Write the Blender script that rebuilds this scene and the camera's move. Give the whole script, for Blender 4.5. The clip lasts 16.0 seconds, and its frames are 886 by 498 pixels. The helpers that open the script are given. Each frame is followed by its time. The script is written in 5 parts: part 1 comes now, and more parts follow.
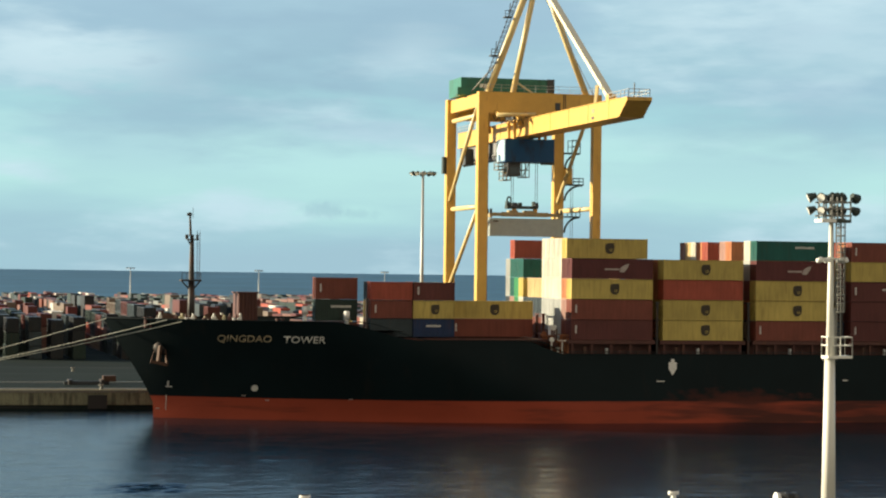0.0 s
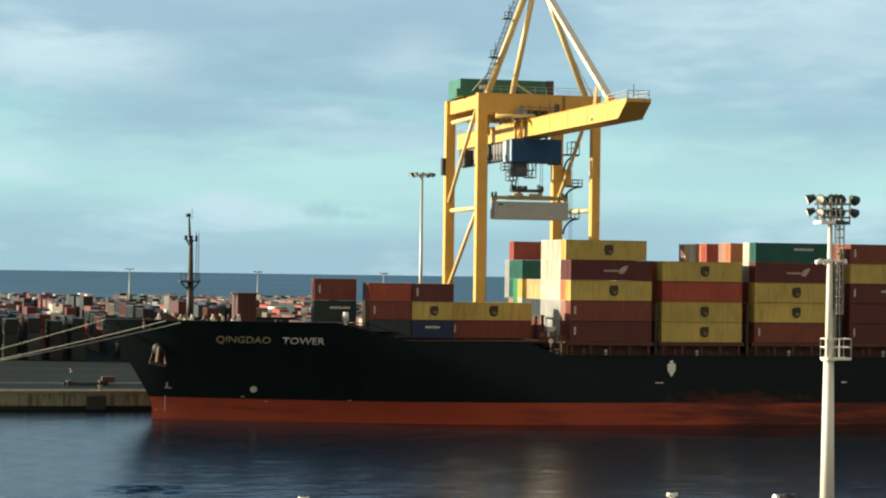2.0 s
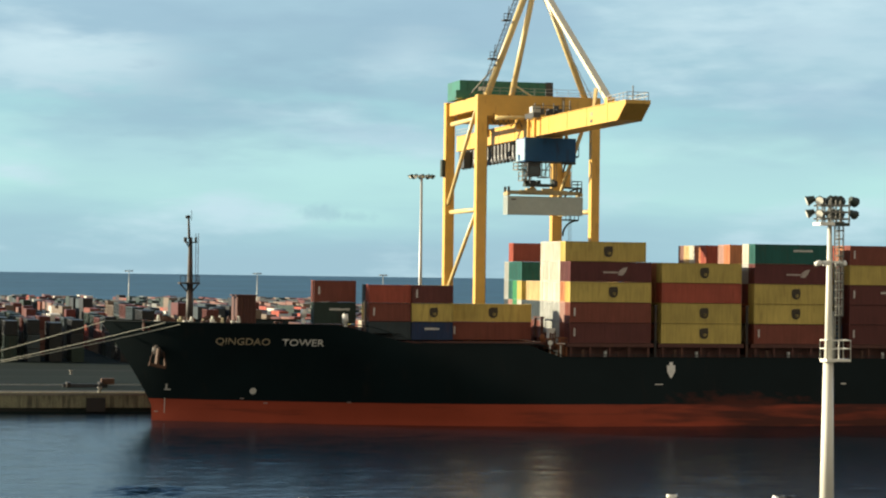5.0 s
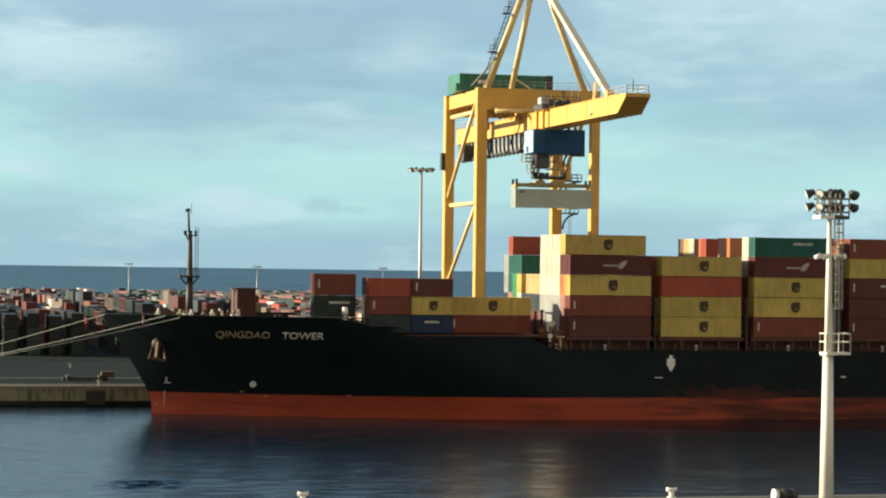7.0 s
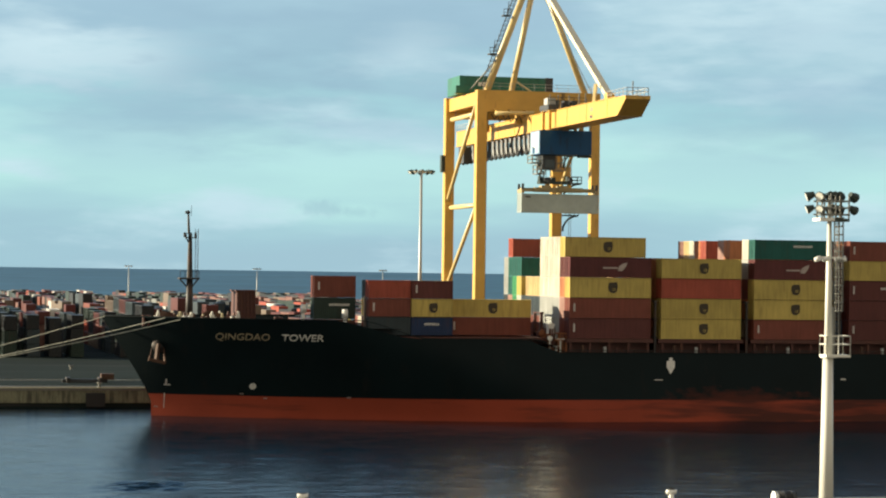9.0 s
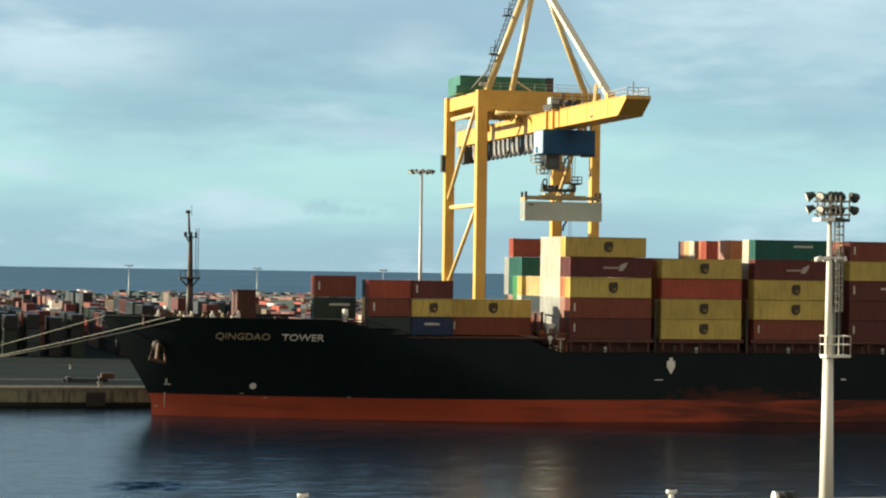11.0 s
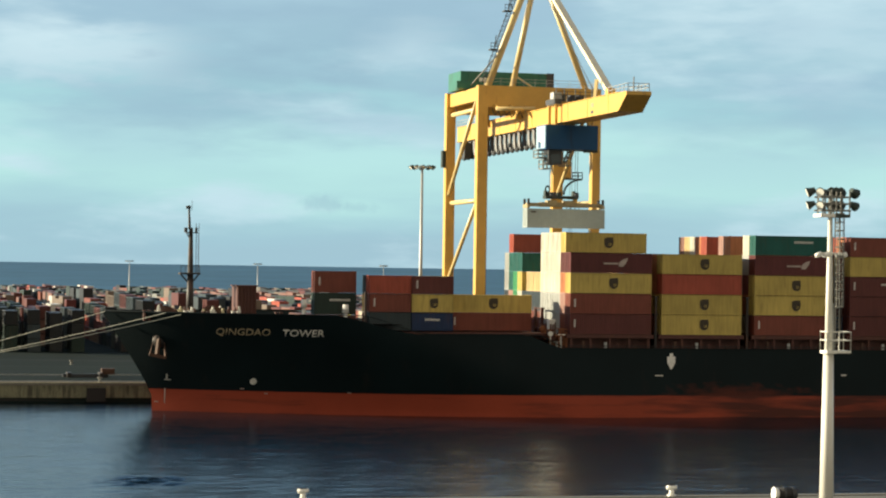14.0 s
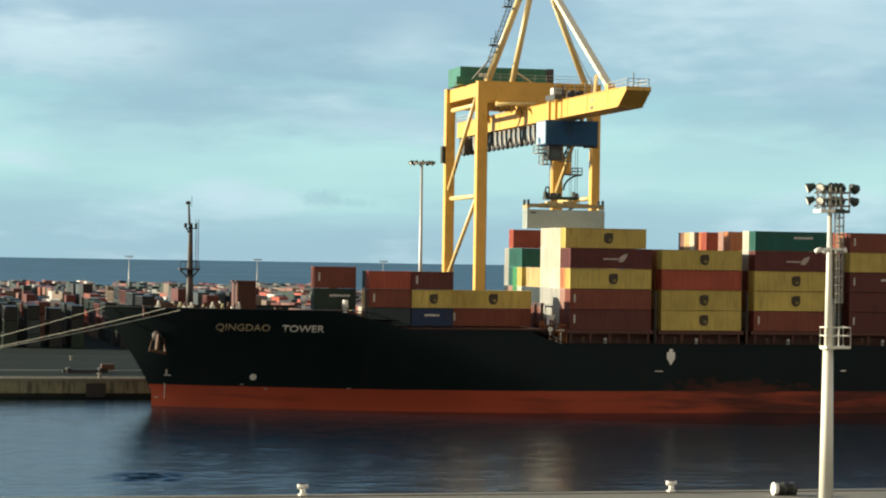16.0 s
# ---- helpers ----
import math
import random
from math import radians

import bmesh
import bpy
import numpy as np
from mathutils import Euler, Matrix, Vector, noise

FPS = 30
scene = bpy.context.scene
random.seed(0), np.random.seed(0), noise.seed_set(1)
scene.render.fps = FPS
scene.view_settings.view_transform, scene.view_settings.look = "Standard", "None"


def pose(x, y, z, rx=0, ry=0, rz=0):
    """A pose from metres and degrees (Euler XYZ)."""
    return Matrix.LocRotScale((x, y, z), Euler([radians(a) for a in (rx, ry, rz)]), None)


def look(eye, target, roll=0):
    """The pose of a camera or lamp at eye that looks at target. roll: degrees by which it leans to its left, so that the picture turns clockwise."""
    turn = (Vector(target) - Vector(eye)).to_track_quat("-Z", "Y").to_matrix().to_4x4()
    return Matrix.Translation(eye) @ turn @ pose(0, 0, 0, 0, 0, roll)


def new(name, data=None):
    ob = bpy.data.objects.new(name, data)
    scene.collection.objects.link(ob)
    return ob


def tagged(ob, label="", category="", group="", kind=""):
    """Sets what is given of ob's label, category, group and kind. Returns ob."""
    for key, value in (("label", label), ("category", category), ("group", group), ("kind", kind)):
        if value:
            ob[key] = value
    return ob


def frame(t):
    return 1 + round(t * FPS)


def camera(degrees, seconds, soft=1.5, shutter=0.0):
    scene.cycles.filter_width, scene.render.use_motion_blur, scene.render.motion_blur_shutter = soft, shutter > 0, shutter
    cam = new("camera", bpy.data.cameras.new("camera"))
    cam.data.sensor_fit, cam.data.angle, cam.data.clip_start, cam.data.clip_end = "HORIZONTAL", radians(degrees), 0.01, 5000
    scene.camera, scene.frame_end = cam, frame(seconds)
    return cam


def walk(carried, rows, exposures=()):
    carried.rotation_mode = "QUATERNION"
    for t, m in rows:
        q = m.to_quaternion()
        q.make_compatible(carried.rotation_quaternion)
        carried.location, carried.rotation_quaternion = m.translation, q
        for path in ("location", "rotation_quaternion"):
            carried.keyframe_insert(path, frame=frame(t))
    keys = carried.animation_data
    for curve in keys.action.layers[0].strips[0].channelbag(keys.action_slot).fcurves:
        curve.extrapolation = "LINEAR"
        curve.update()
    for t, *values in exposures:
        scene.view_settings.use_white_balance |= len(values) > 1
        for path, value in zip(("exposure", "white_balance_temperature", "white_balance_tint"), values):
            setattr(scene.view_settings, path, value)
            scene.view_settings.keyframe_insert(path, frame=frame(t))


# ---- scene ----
# ---- camera: a long lens on a high place across the basin, tilting slightly by hand ----
cam = camera(22.0, 16.0, soft=2.1)
EYE = Vector((0.0, -310.0, 21.4))
# seconds, heading from +y towards +x, upward tilt, lean, all in degrees
PATH = [
    (0.0, 14.000, 0.557, 0.72),
    (0.5, 14.004, 0.561, 0.79),
    (1.0, 14.004, 0.516, 0.79),
    (1.5, 14.024, 0.564, 0.78),
    (2.0, 14.024, 0.590, 0.78),
    (2.5, 14.026, 0.641, 0.76),
    (3.0, 14.029, 0.715, 0.71),
    (3.5, 14.029, 0.723, 0.77),
    (4.0, 14.035, 0.678, 0.75),
    (6.5, 14.038, 0.552, 0.76),
    (7.0, 14.042, 0.462, 0.76),
    (7.5, 14.031, 0.478, 0.77),
    (8.0, 14.030, 0.530, 0.80),
    (8.5, 14.029, 0.513, 0.76),
    (9.0, 14.044, 0.517, 0.79),
    (11.5, 14.035, 0.510, 0.84),
    (12.0, 14.026, 0.507, 0.83),
    (12.5, 14.026, 0.463, 0.80),
    (13.0, 14.033, 0.422, 0.87),
    (13.5, 14.032, 0.419, 0.86),
    (14.0, 14.028, 0.401, 0.87),
    (14.5, 14.048, 0.270, 0.86),
    (15.0, 14.048, 0.336, 0.86),
    (15.5, 14.039, 0.328, 0.82),
    (16.0, 14.037, 0.289, 0.87),
]


def aim(yaw, tilt, lean):
    a, b = radians(yaw), radians(tilt)
    way = Vector((math.sin(a) * math.cos(b), math.cos(a) * math.cos(b), math.sin(b)))
    return look(EYE, EYE + way * 100, lean)


walk(cam, [(t, aim(a, b, c)) for t, a, b, c in PATH], exposures=[(0, 1.10), (16, 1.10)])

# ---- sky and sun ----
SUN_ELEVATION, SUN_AZIMUTH = 13.0, 66.0     # azimuth: degrees from +y towards -x


def sky_world():
    world = bpy.data.worlds.new("sky")
    scene.world = world
    world.use_nodes = True
    nt = world.node_tree
    nt.nodes.clear()
    out = nt.nodes.new("ShaderNodeOutputWorld")
    back = nt.nodes.new("ShaderNodeBackground")
    back.inputs["Strength"].default_value = 0.563
    nt.links.new(back.outputs[0], out.inputs[0])
    sky = nt.nodes.new("ShaderNodeTexSky")
    sky.sky_type, sky.sun_disc = "NISHITA", False
    sky.sun_elevation, sky.sun_rotation = radians(SUN_ELEVATION), radians(-SUN_AZIMUTH)
    sky.air_density, sky.dust_density, sky.ozone_density = 1.0, 0.6, 1.5
    dim = nt.nodes.new("ShaderNodeMix")
    dim.data_type, dim.blend_type = "RGBA", "MULTIPLY"
    dim.inputs[0].default_value = 1.0
    nt.links.new(sky.outputs[0], dim.inputs[6])
    dim.inputs[7].default_value = (0.046, 0.080, 0.118, 1)
    coord = nt.nodes.new("ShaderNodeTexCoord")
    sep = nt.nodes.new("ShaderNodeSeparateXYZ")
    nt.links.new(coord.outputs["Generated"], sep.inputs[0])
    # broken cloud in layers: tints by height over the horizon
    ramp = nt.nodes.new("ShaderNodeValToRGB")
    height = nt.nodes.new("ShaderNodeMapRange")
    height.inputs[1].default_value, height.inputs[2].default_value = 0.0, 0.16
    # slow waviness of the layers
    wav_map = nt.nodes.new("ShaderNodeMapping")
    wav_map.inputs["Scale"].default_value = (4.0, 4.0, 28.0)
    wav = nt.nodes.new("ShaderNodeTexNoise")
    wav.inputs["Scale"].default_value, wav.inputs["Detail"].default_value = 2.0, 4.0
    nt.links.new(coord.outputs["Generated"], wav_map.inputs[0])
    nt.links.new(wav_map.outputs[0], wav.inputs["Vector"])
    shift = nt.nodes.new("ShaderNodeMath")
    shift.operation = "MULTIPLY_ADD"
    shift.inputs[1].default_value, shift.inputs[2].default_value = 0.045, -0.0225
    nt.links.new(wav.outputs[0], shift.inputs[0])
    add = nt.nodes.new("ShaderNodeMath")
    nt.links.new(sep.outputs[2], add.inputs[0])
    nt.links.new(shift.outputs[0], add.inputs[1])
    nt.links.new(add.outputs[0], height.inputs[0])
    nt.links.new(height.outputs[0], ramp.inputs[0])
    stops = [(0.0, (0.305, 0.47, 0.545)), (0.07, (0.31, 0.49, 0.56)), (0.15, (0.35, 0.565, 0.605)), (0.21, (0.41, 0.67, 0.655)), (0.34, (0.41, 0.66, 0.665)),
             (0.44, (0.335, 0.58, 0.62)), (0.52, (0.305, 0.49, 0.57)), (0.72, (0.335, 0.51, 0.60)), (1.0, (0.395, 0.575, 0.65))]
    el = ramp.color_ramp.elements
    el[0].position, el[0].color = stops[0][0], (*stops[0][1], 1)
    el[1].position, el[1].color = stops[-1][0], (*stops[-1][1], 1)
    for p, c in stops[1:-1]:
        e = el.new(p)
        e.color = (*c, 1)
    # streaks and puffs
    mp = nt.nodes.new("ShaderNodeMapping")
    mp.inputs["Scale"].default_value = (6.5, 6.5, 26.0)
    puffs = nt.nodes.new("ShaderNodeTexNoise")
    puffs.inputs["Scale"].default_value, puffs.inputs["Detail"].default_value, puffs.inputs["Roughness"].default_value = 1.6, 7.0, 0.55
    nt.links.new(coord.outputs["Generated"], mp.inputs[0])
    nt.links.new(mp.outputs[0], puffs.inputs["Vector"])
    soft = nt.nodes.new("ShaderNodeMapRange")
    soft.interpolation_type = "SMOOTHSTEP"
    soft.inputs[1].default_value, soft.inputs[2].default_value = 0.50, 0.74
    soft.inputs[4].default_value = 0.85
    nt.links.new(puffs.outputs[0], soft.inputs[0])
    cloud = nt.nodes.new("ShaderNodeMix")
    cloud.data_type = "RGBA"
    nt.links.new(soft.outputs[0], cloud.inputs[0])
    nt.links.new(ramp.outputs[0], cloud.inputs[6])
    cloud.inputs[7].default_value = (0.50, 0.67, 0.73, 1)
    # grey undersides of the cloud deck, from some height up
    mp2 = nt.nodes.new("ShaderNodeMapping")
    mp2.inputs["Location"].default_value, mp2.inputs["Scale"].default_value = (3.1, 0.4, 0.7), (7.0, 7.0, 30.0)
    dark = nt.nodes.new("ShaderNodeTexNoise")
    dark.inputs["Scale"].default_value, dark.inputs["Detail"].default_value, dark.inputs["Roughness"].default_value = 1.1, 6.0, 0.5
    nt.links.new(coord.outputs["Generated"], mp2.inputs[0])
    nt.links.new(mp2.outputs[0], dark.inputs["Vector"])
    dsoft = nt.nodes.new("ShaderNodeMapRange")
    dsoft.interpolation_type = "SMOOTHSTEP"
    dsoft.inputs[1].default_value, dsoft.inputs[2].default_value, dsoft.inputs[4].default_value = 0.42, 0.60, 0.75
    nt.links.new(dark.outputs[0], dsoft.inputs[0])
    lift = nt.nodes.new("ShaderNodeMapRange")
    lift.inputs[1].default_value, lift.inputs[2].default_value, lift.inputs[3].default_value = 0.03, 0.085, 0.12
    nt.links.new(sep.outputs[2], lift.inputs[0])
    both = nt.nodes.new("ShaderNodeMath")
    both.operation = "MULTIPLY"
    nt.links.new(dsoft.outputs[0], both.inputs[0])
    nt.links.new(lift.outputs[0], both.inputs[1])
    grey = nt.nodes.new("ShaderNodeMix")
    grey.data_type = "RGBA"
    nt.links.new(both.outputs[0], grey.inputs[0])
    nt.links.new(cloud.outputs[2], grey.inputs[6])
    grey.inputs[7].default_value = (0.295, 0.45, 0.555, 1)
    # single clouds: direction, flattening, half size, amount, tint
    fuzz = nt.nodes.new("ShaderNodeTexNoise")
    fuzz.inputs["Scale"].default_value, fuzz.inputs["Detail"].default_value = 260.0, 4.0
    nt.links.new(coord.outputs["Generated"], fuzz.inputs["Vector"])
    wisp = nt.nodes.new("ShaderNodeTexNoise")
    wisp.inputs["Scale"].default_value, wisp.inputs["Detail"].default_value = 60.0, 6.0
    streak = nt.nodes.new("ShaderNodeMapping")
    streak.inputs["Scale"].default_value = (0.7, 0.7, 3.0)
    nt.links.new(coord.outputs["Generated"], streak.inputs[0])
    nt.links.new(streak.outputs[0], wisp.inputs["Vector"])
    below = grey.outputs[2]
    bright, dull = (0.53, 0.69, 0.745, 1), (0.25, 0.39, 0.49, 1)
    for yaw, tilt, flatten, half, edge, amount, tint, noise_of in (
            (11.05, 1.50, 2.6, 0.006, 0.007, 0.42, dull, fuzz), (11.9, 1.40, 3.2, 0.004, 0.007, 0.30, dull, fuzz),
            (3.8, 5.35, 2.2, 0.014, 0.034, 0.75, bright, wisp), (6.2, 5.15, 2.0, 0.011, 0.030, 0.75, bright, wisp), (5.0, 5.05, 2.6, 0.013, 0.030, 0.55, bright, wisp),
            (13.1, 5.50, 1.7, 0.008, 0.020, 0.60, bright, wisp), (19.8, 6.4, 1.2, 0.010, 0.030, 0.35, bright, wisp), (23.5, 6.0, 2.0, 0.030, 0.050, 0.45, bright, wisp),
            (8.5, 4.2, 3.5, 0.040, 0.060, 0.50, dull, wisp), (11.0, 5.9, 3.5, 0.040, 0.060, 0.40, dull, wisp), (22.0, 3.6, 5.0, 0.030, 0.050, 0.35, dull, wisp)):
        a, e = radians(yaw), radians(tilt)
        off = nt.nodes.new("ShaderNodeVectorMath")
        off.operation = "SUBTRACT"
        off.inputs[1].default_value = (math.sin(a) * math.cos(e), math.cos(a) * math.cos(e), math.sin(e))
        nt.links.new(coord.outputs["Generated"], off.inputs[0])
        flat = nt.nodes.new("ShaderNodeVectorMath")
        flat.operation = "MULTIPLY"
        flat.inputs[1].default_value = (1.0, 1.0, flatten)
        nt.links.new(off.outputs[0], flat.inputs[0])
        size = nt.nodes.new("ShaderNodeVectorMath")
        size.operation = "LENGTH"
        nt.links.new(flat.outputs[0], size.inputs[0])
        ragged = nt.nodes.new("ShaderNodeMath")
        ragged.operation = "MULTIPLY_ADD"
        ragged.inputs[1].default_value = -2.0 * edge
        nt.links.new(noise_of.outputs[0], ragged.inputs[0])
        nt.links.new(size.outputs["Value"], ragged.inputs[2])
        puff = nt.nodes.new("ShaderNodeMapRange")
        puff.interpolation_type = "SMOOTHSTEP"
        puff.inputs[1].default_value, puff.inputs[2].default_value, puff.inputs[3].default_value, puff.inputs[4].default_value = half - 1.6 * edge, half + 0.1 * edge, amount, 0.0
        nt.links.new(ragged.outputs[0], puff.inputs[0])
        small = nt.nodes.new("ShaderNodeMix")
        small.data_type = "RGBA"
        nt.links.new(puff.outputs[0], small.inputs[0])
        nt.links.new(below, small.inputs[6])
        small.inputs[7].default_value = tint
        below = small.outputs[2]
    # high overhead the clear sky takes over
    over = nt.nodes.new("ShaderNodeMapRange")
    over.inputs[1].default_value, over.inputs[2].default_value = 0.15, 0.34
    over.inputs[4].default_value = 0.85
    nt.links.new(sep.outputs[2], over.inputs[0])
    mix = nt.nodes.new("ShaderNodeMix")
    mix.data_type = "RGBA"
    nt.links.new(over.outputs[0], mix.inputs[0])
    nt.links.new(below, mix.inputs[6])
    nt.links.new(dim.outputs[2], mix.inputs[7])
    # behind the eye an unseen warm, pale sky is added to fill shaded sides
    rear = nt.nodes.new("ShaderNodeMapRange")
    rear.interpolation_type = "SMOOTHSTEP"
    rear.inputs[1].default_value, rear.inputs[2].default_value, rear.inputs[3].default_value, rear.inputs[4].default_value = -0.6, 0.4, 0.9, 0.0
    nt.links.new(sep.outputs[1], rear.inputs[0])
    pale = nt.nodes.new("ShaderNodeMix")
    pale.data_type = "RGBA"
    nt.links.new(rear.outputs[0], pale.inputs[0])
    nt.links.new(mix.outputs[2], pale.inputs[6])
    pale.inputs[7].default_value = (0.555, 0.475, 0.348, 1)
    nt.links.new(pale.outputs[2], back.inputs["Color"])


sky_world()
sun_data = bpy.data.lights.new("sun", "SUN")
sun_data.energy, sun_data.angle, sun_data.color = 5.0, radians(0.6), (1.0, 0.87, 0.62)
sun = new("sun", sun_data)
_e, _a = radians(SUN_ELEVATION), radians(SUN_AZIMUTH)
sun.matrix_world = look((-math.sin(_a) * math.cos(_e) * 100, math.cos(_a) * math.cos(_e) * 100, math.sin(_e) * 100), (0, 0, 0))

# ---- materials ----


def material(name, color, rough=0.5, metal=0.0, vary=0.15, scale=0.6, fine=12.0, bump=0.0, stain=None, stain_at=(0.55, 0.7),
             stain_stretch=(1, 1, 0.25), per_object=0.0, per_island=0.0, specular=0.5, darker_from=None, scuff=None, fine_stretch=None):
    """A worn surface: base colour that drifts at a large and a fine scale, an optional stain colour in streaks, and fine relief."""
    mat = bpy.data.materials.new(name)
    mat.use_nodes = True
    nt = mat.node_tree
    b = nt.nodes["Principled BSDF"]
    b.inputs["Roughness"].default_value, b.inputs["Metallic"].default_value = rough, metal
    b.inputs["Specular IOR Level"].default_value = specular
    coord = nt.nodes.new("ShaderNodeNewGeometry")
    big = nt.nodes.new("ShaderNodeTexNoise")
    big.inputs["Scale"].default_value, big.inputs["Detail"].default_value = scale, 4.0
    nt.links.new(coord.outputs["Position"], big.inputs["Vector"])
    small = nt.nodes.new("ShaderNodeTexNoise")
    small.inputs["Scale"].default_value, small.inputs["Detail"].default_value = fine, 3.0
    if fine_stretch:
        fm = nt.nodes.new("ShaderNodeMapping")
        fm.inputs["Scale"].default_value = fine_stretch
        nt.links.new(coord.outputs["Position"], fm.inputs[0])
        nt.links.new(fm.outputs[0], small.inputs["Vector"])
    else:
        nt.links.new(coord.outputs["Position"], small.inputs["Vector"])
    both = nt.nodes.new("ShaderNodeMath")
    nt.links.new(big.outputs[0], both.inputs[0])
    nt.links.new(small.outputs[0], both.inputs[1])
    rng = nt.nodes.new("ShaderNodeMapRange")
    rng.inputs[1].default_value, rng.inputs[2].default_value = 0.6, 1.4
    rng.inputs[3].default_value, rng.inputs[4].default_value = 1 - vary, 1 + vary
    nt.links.new(both.outputs[0], rng.inputs[0])
    last = rng.outputs[0]
    for amount, kind in ((per_object, "o"), (per_island, "i")):
        if amount:
            src = nt.nodes.new("ShaderNodeObjectInfo").outputs["Random"] if kind == "o" else coord.outputs["Random Per Island"]
            r = nt.nodes.new("ShaderNodeMapRange")
            r.inputs[3].default_value, r.inputs[4].default_value = 1 - amount, 1 + amount
            nt.links.new(src, r.inputs[0])
            m = nt.nodes.new("ShaderNodeMath")
            m.operation = "MULTIPLY"
            nt.links.new(last, m.inputs[0])
            nt.links.new(r.outputs[0], m.inputs[1])
            last = m.outputs[0]
    mul = nt.nodes.new("ShaderNodeMix")
    mul.data_type, mul.blend_type = "RGBA", "MULTIPLY"
    mul.inputs[0].default_value = 1.0
    mul.inputs[6].default_value = (*color, 1)
    nt.links.new(last, mul.inputs[7])
    col = mul.outputs[2]
    if stain:
        mp = nt.nodes.new("ShaderNodeMapping")
        mp.inputs["Scale"].default_value = stain_stretch
        nt.links.new(coord.outputs["Position"], mp.inputs[0])
        st = nt.nodes.new("ShaderNodeTexNoise")
        st.inputs["Scale"].default_value, st.inputs["Detail"].default_value = 1.3, 6.0
        nt.links.new(mp.outputs[0], st.inputs["Vector"])
        sr = nt.nodes.new("ShaderNodeMapRange")
        sr.inputs[1].default_value, sr.inputs[2].default_value = stain_at
        sr.inputs[4].default_value = 0.85
        source = st.outputs[0]
        # the second colour covers more as x grows through this range
        if darker_from:
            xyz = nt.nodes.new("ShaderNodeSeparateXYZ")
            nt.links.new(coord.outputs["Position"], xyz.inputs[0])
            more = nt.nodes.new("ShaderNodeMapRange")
            more.inputs[1].default_value, more.inputs[2].default_value, more.inputs[4].default_value = *darker_from, 0.27
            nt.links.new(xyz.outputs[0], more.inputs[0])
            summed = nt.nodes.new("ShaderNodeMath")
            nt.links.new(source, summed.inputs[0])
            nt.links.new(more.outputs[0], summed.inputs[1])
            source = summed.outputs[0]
        nt.links.new(source, sr.inputs[0])
        mx = nt.nodes.new("ShaderNodeMix")
        mx.data_type = "RGBA"
        nt.links.new(sr.outputs[0], mx.inputs[0])
        nt.links.new(col, mx.inputs[6])
        mx.inputs[7].default_value = (*stain, 1)
        col = mx.outputs[2]
    if scuff:
        # one rubbed patch: colour, centre, half size
        tint, centre, half = scuff
        off = nt.nodes.new("ShaderNodeVectorMath")
        off.operation = "SUBTRACT"
        off.inputs[1].default_value = centre
        nt.links.new(coord.outputs["Position"], off.inputs[0])
        unit = nt.nodes.new("ShaderNodeVectorMath")
        unit.operation = "DIVIDE"
        unit.inputs[1].default_value = half
        nt.links.new(off.outputs[0], unit.inputs[0])
        far = nt.nodes.new("ShaderNodeVectorMath")
        far.operation = "LENGTH"
        nt.links.new(unit.outputs[0], far.inputs[0])
        mp = nt.nodes.new("ShaderNodeMapping")
        mp.inputs["Scale"].default_value = (0.45, 0.45, 1.1)
        nt.links.new(coord.outputs["Position"], mp.inputs[0])
        rag = nt.nodes.new("ShaderNodeTexNoise")
        rag.inputs["Scale"].default_value, rag.inputs["Detail"].default_value = 1.2, 6.0
        nt.links.new(mp.outputs[0], rag.inputs["Vector"])
        edge = nt.nodes.new("ShaderNodeMath")
        edge.operation = "MULTIPLY_ADD"
        edge.inputs[1].default_value = 1.7
        nt.links.new(rag.outputs[0], edge.inputs[0])
        nt.links.new(far.outputs["Value"], edge.inputs[2])
        amount = nt.nodes.new("ShaderNodeMapRange")
        amount.inputs[1].default_value, amount.inputs[2].default_value, amount.inputs[3].default_value, amount.inputs[4].default_value = 1.05, 1.75, 0.75, 0.0
        nt.links.new(edge.outputs[0], amount.inputs[0])
        rub = nt.nodes.new("ShaderNodeMix")
        rub.data_type = "RGBA"
        nt.links.new(amount.outputs[0], rub.inputs[0])
        nt.links.new(col, rub.inputs[6])
        rub.inputs[7].default_value = (*tint, 1)
        col = rub.outputs[2]
    nt.links.new(col, b.inputs["Base Color"])
    if bump:
        bn = nt.nodes.new("ShaderNodeBump")
        bn.inputs["Strength"].default_value, bn.inputs["Distance"].default_value = bump, 0.05
        nt.links.new(small.outputs[0], bn.inputs["Height"])
        nt.links.new(bn.outputs[0], b.inputs["Normal"])
    return mat


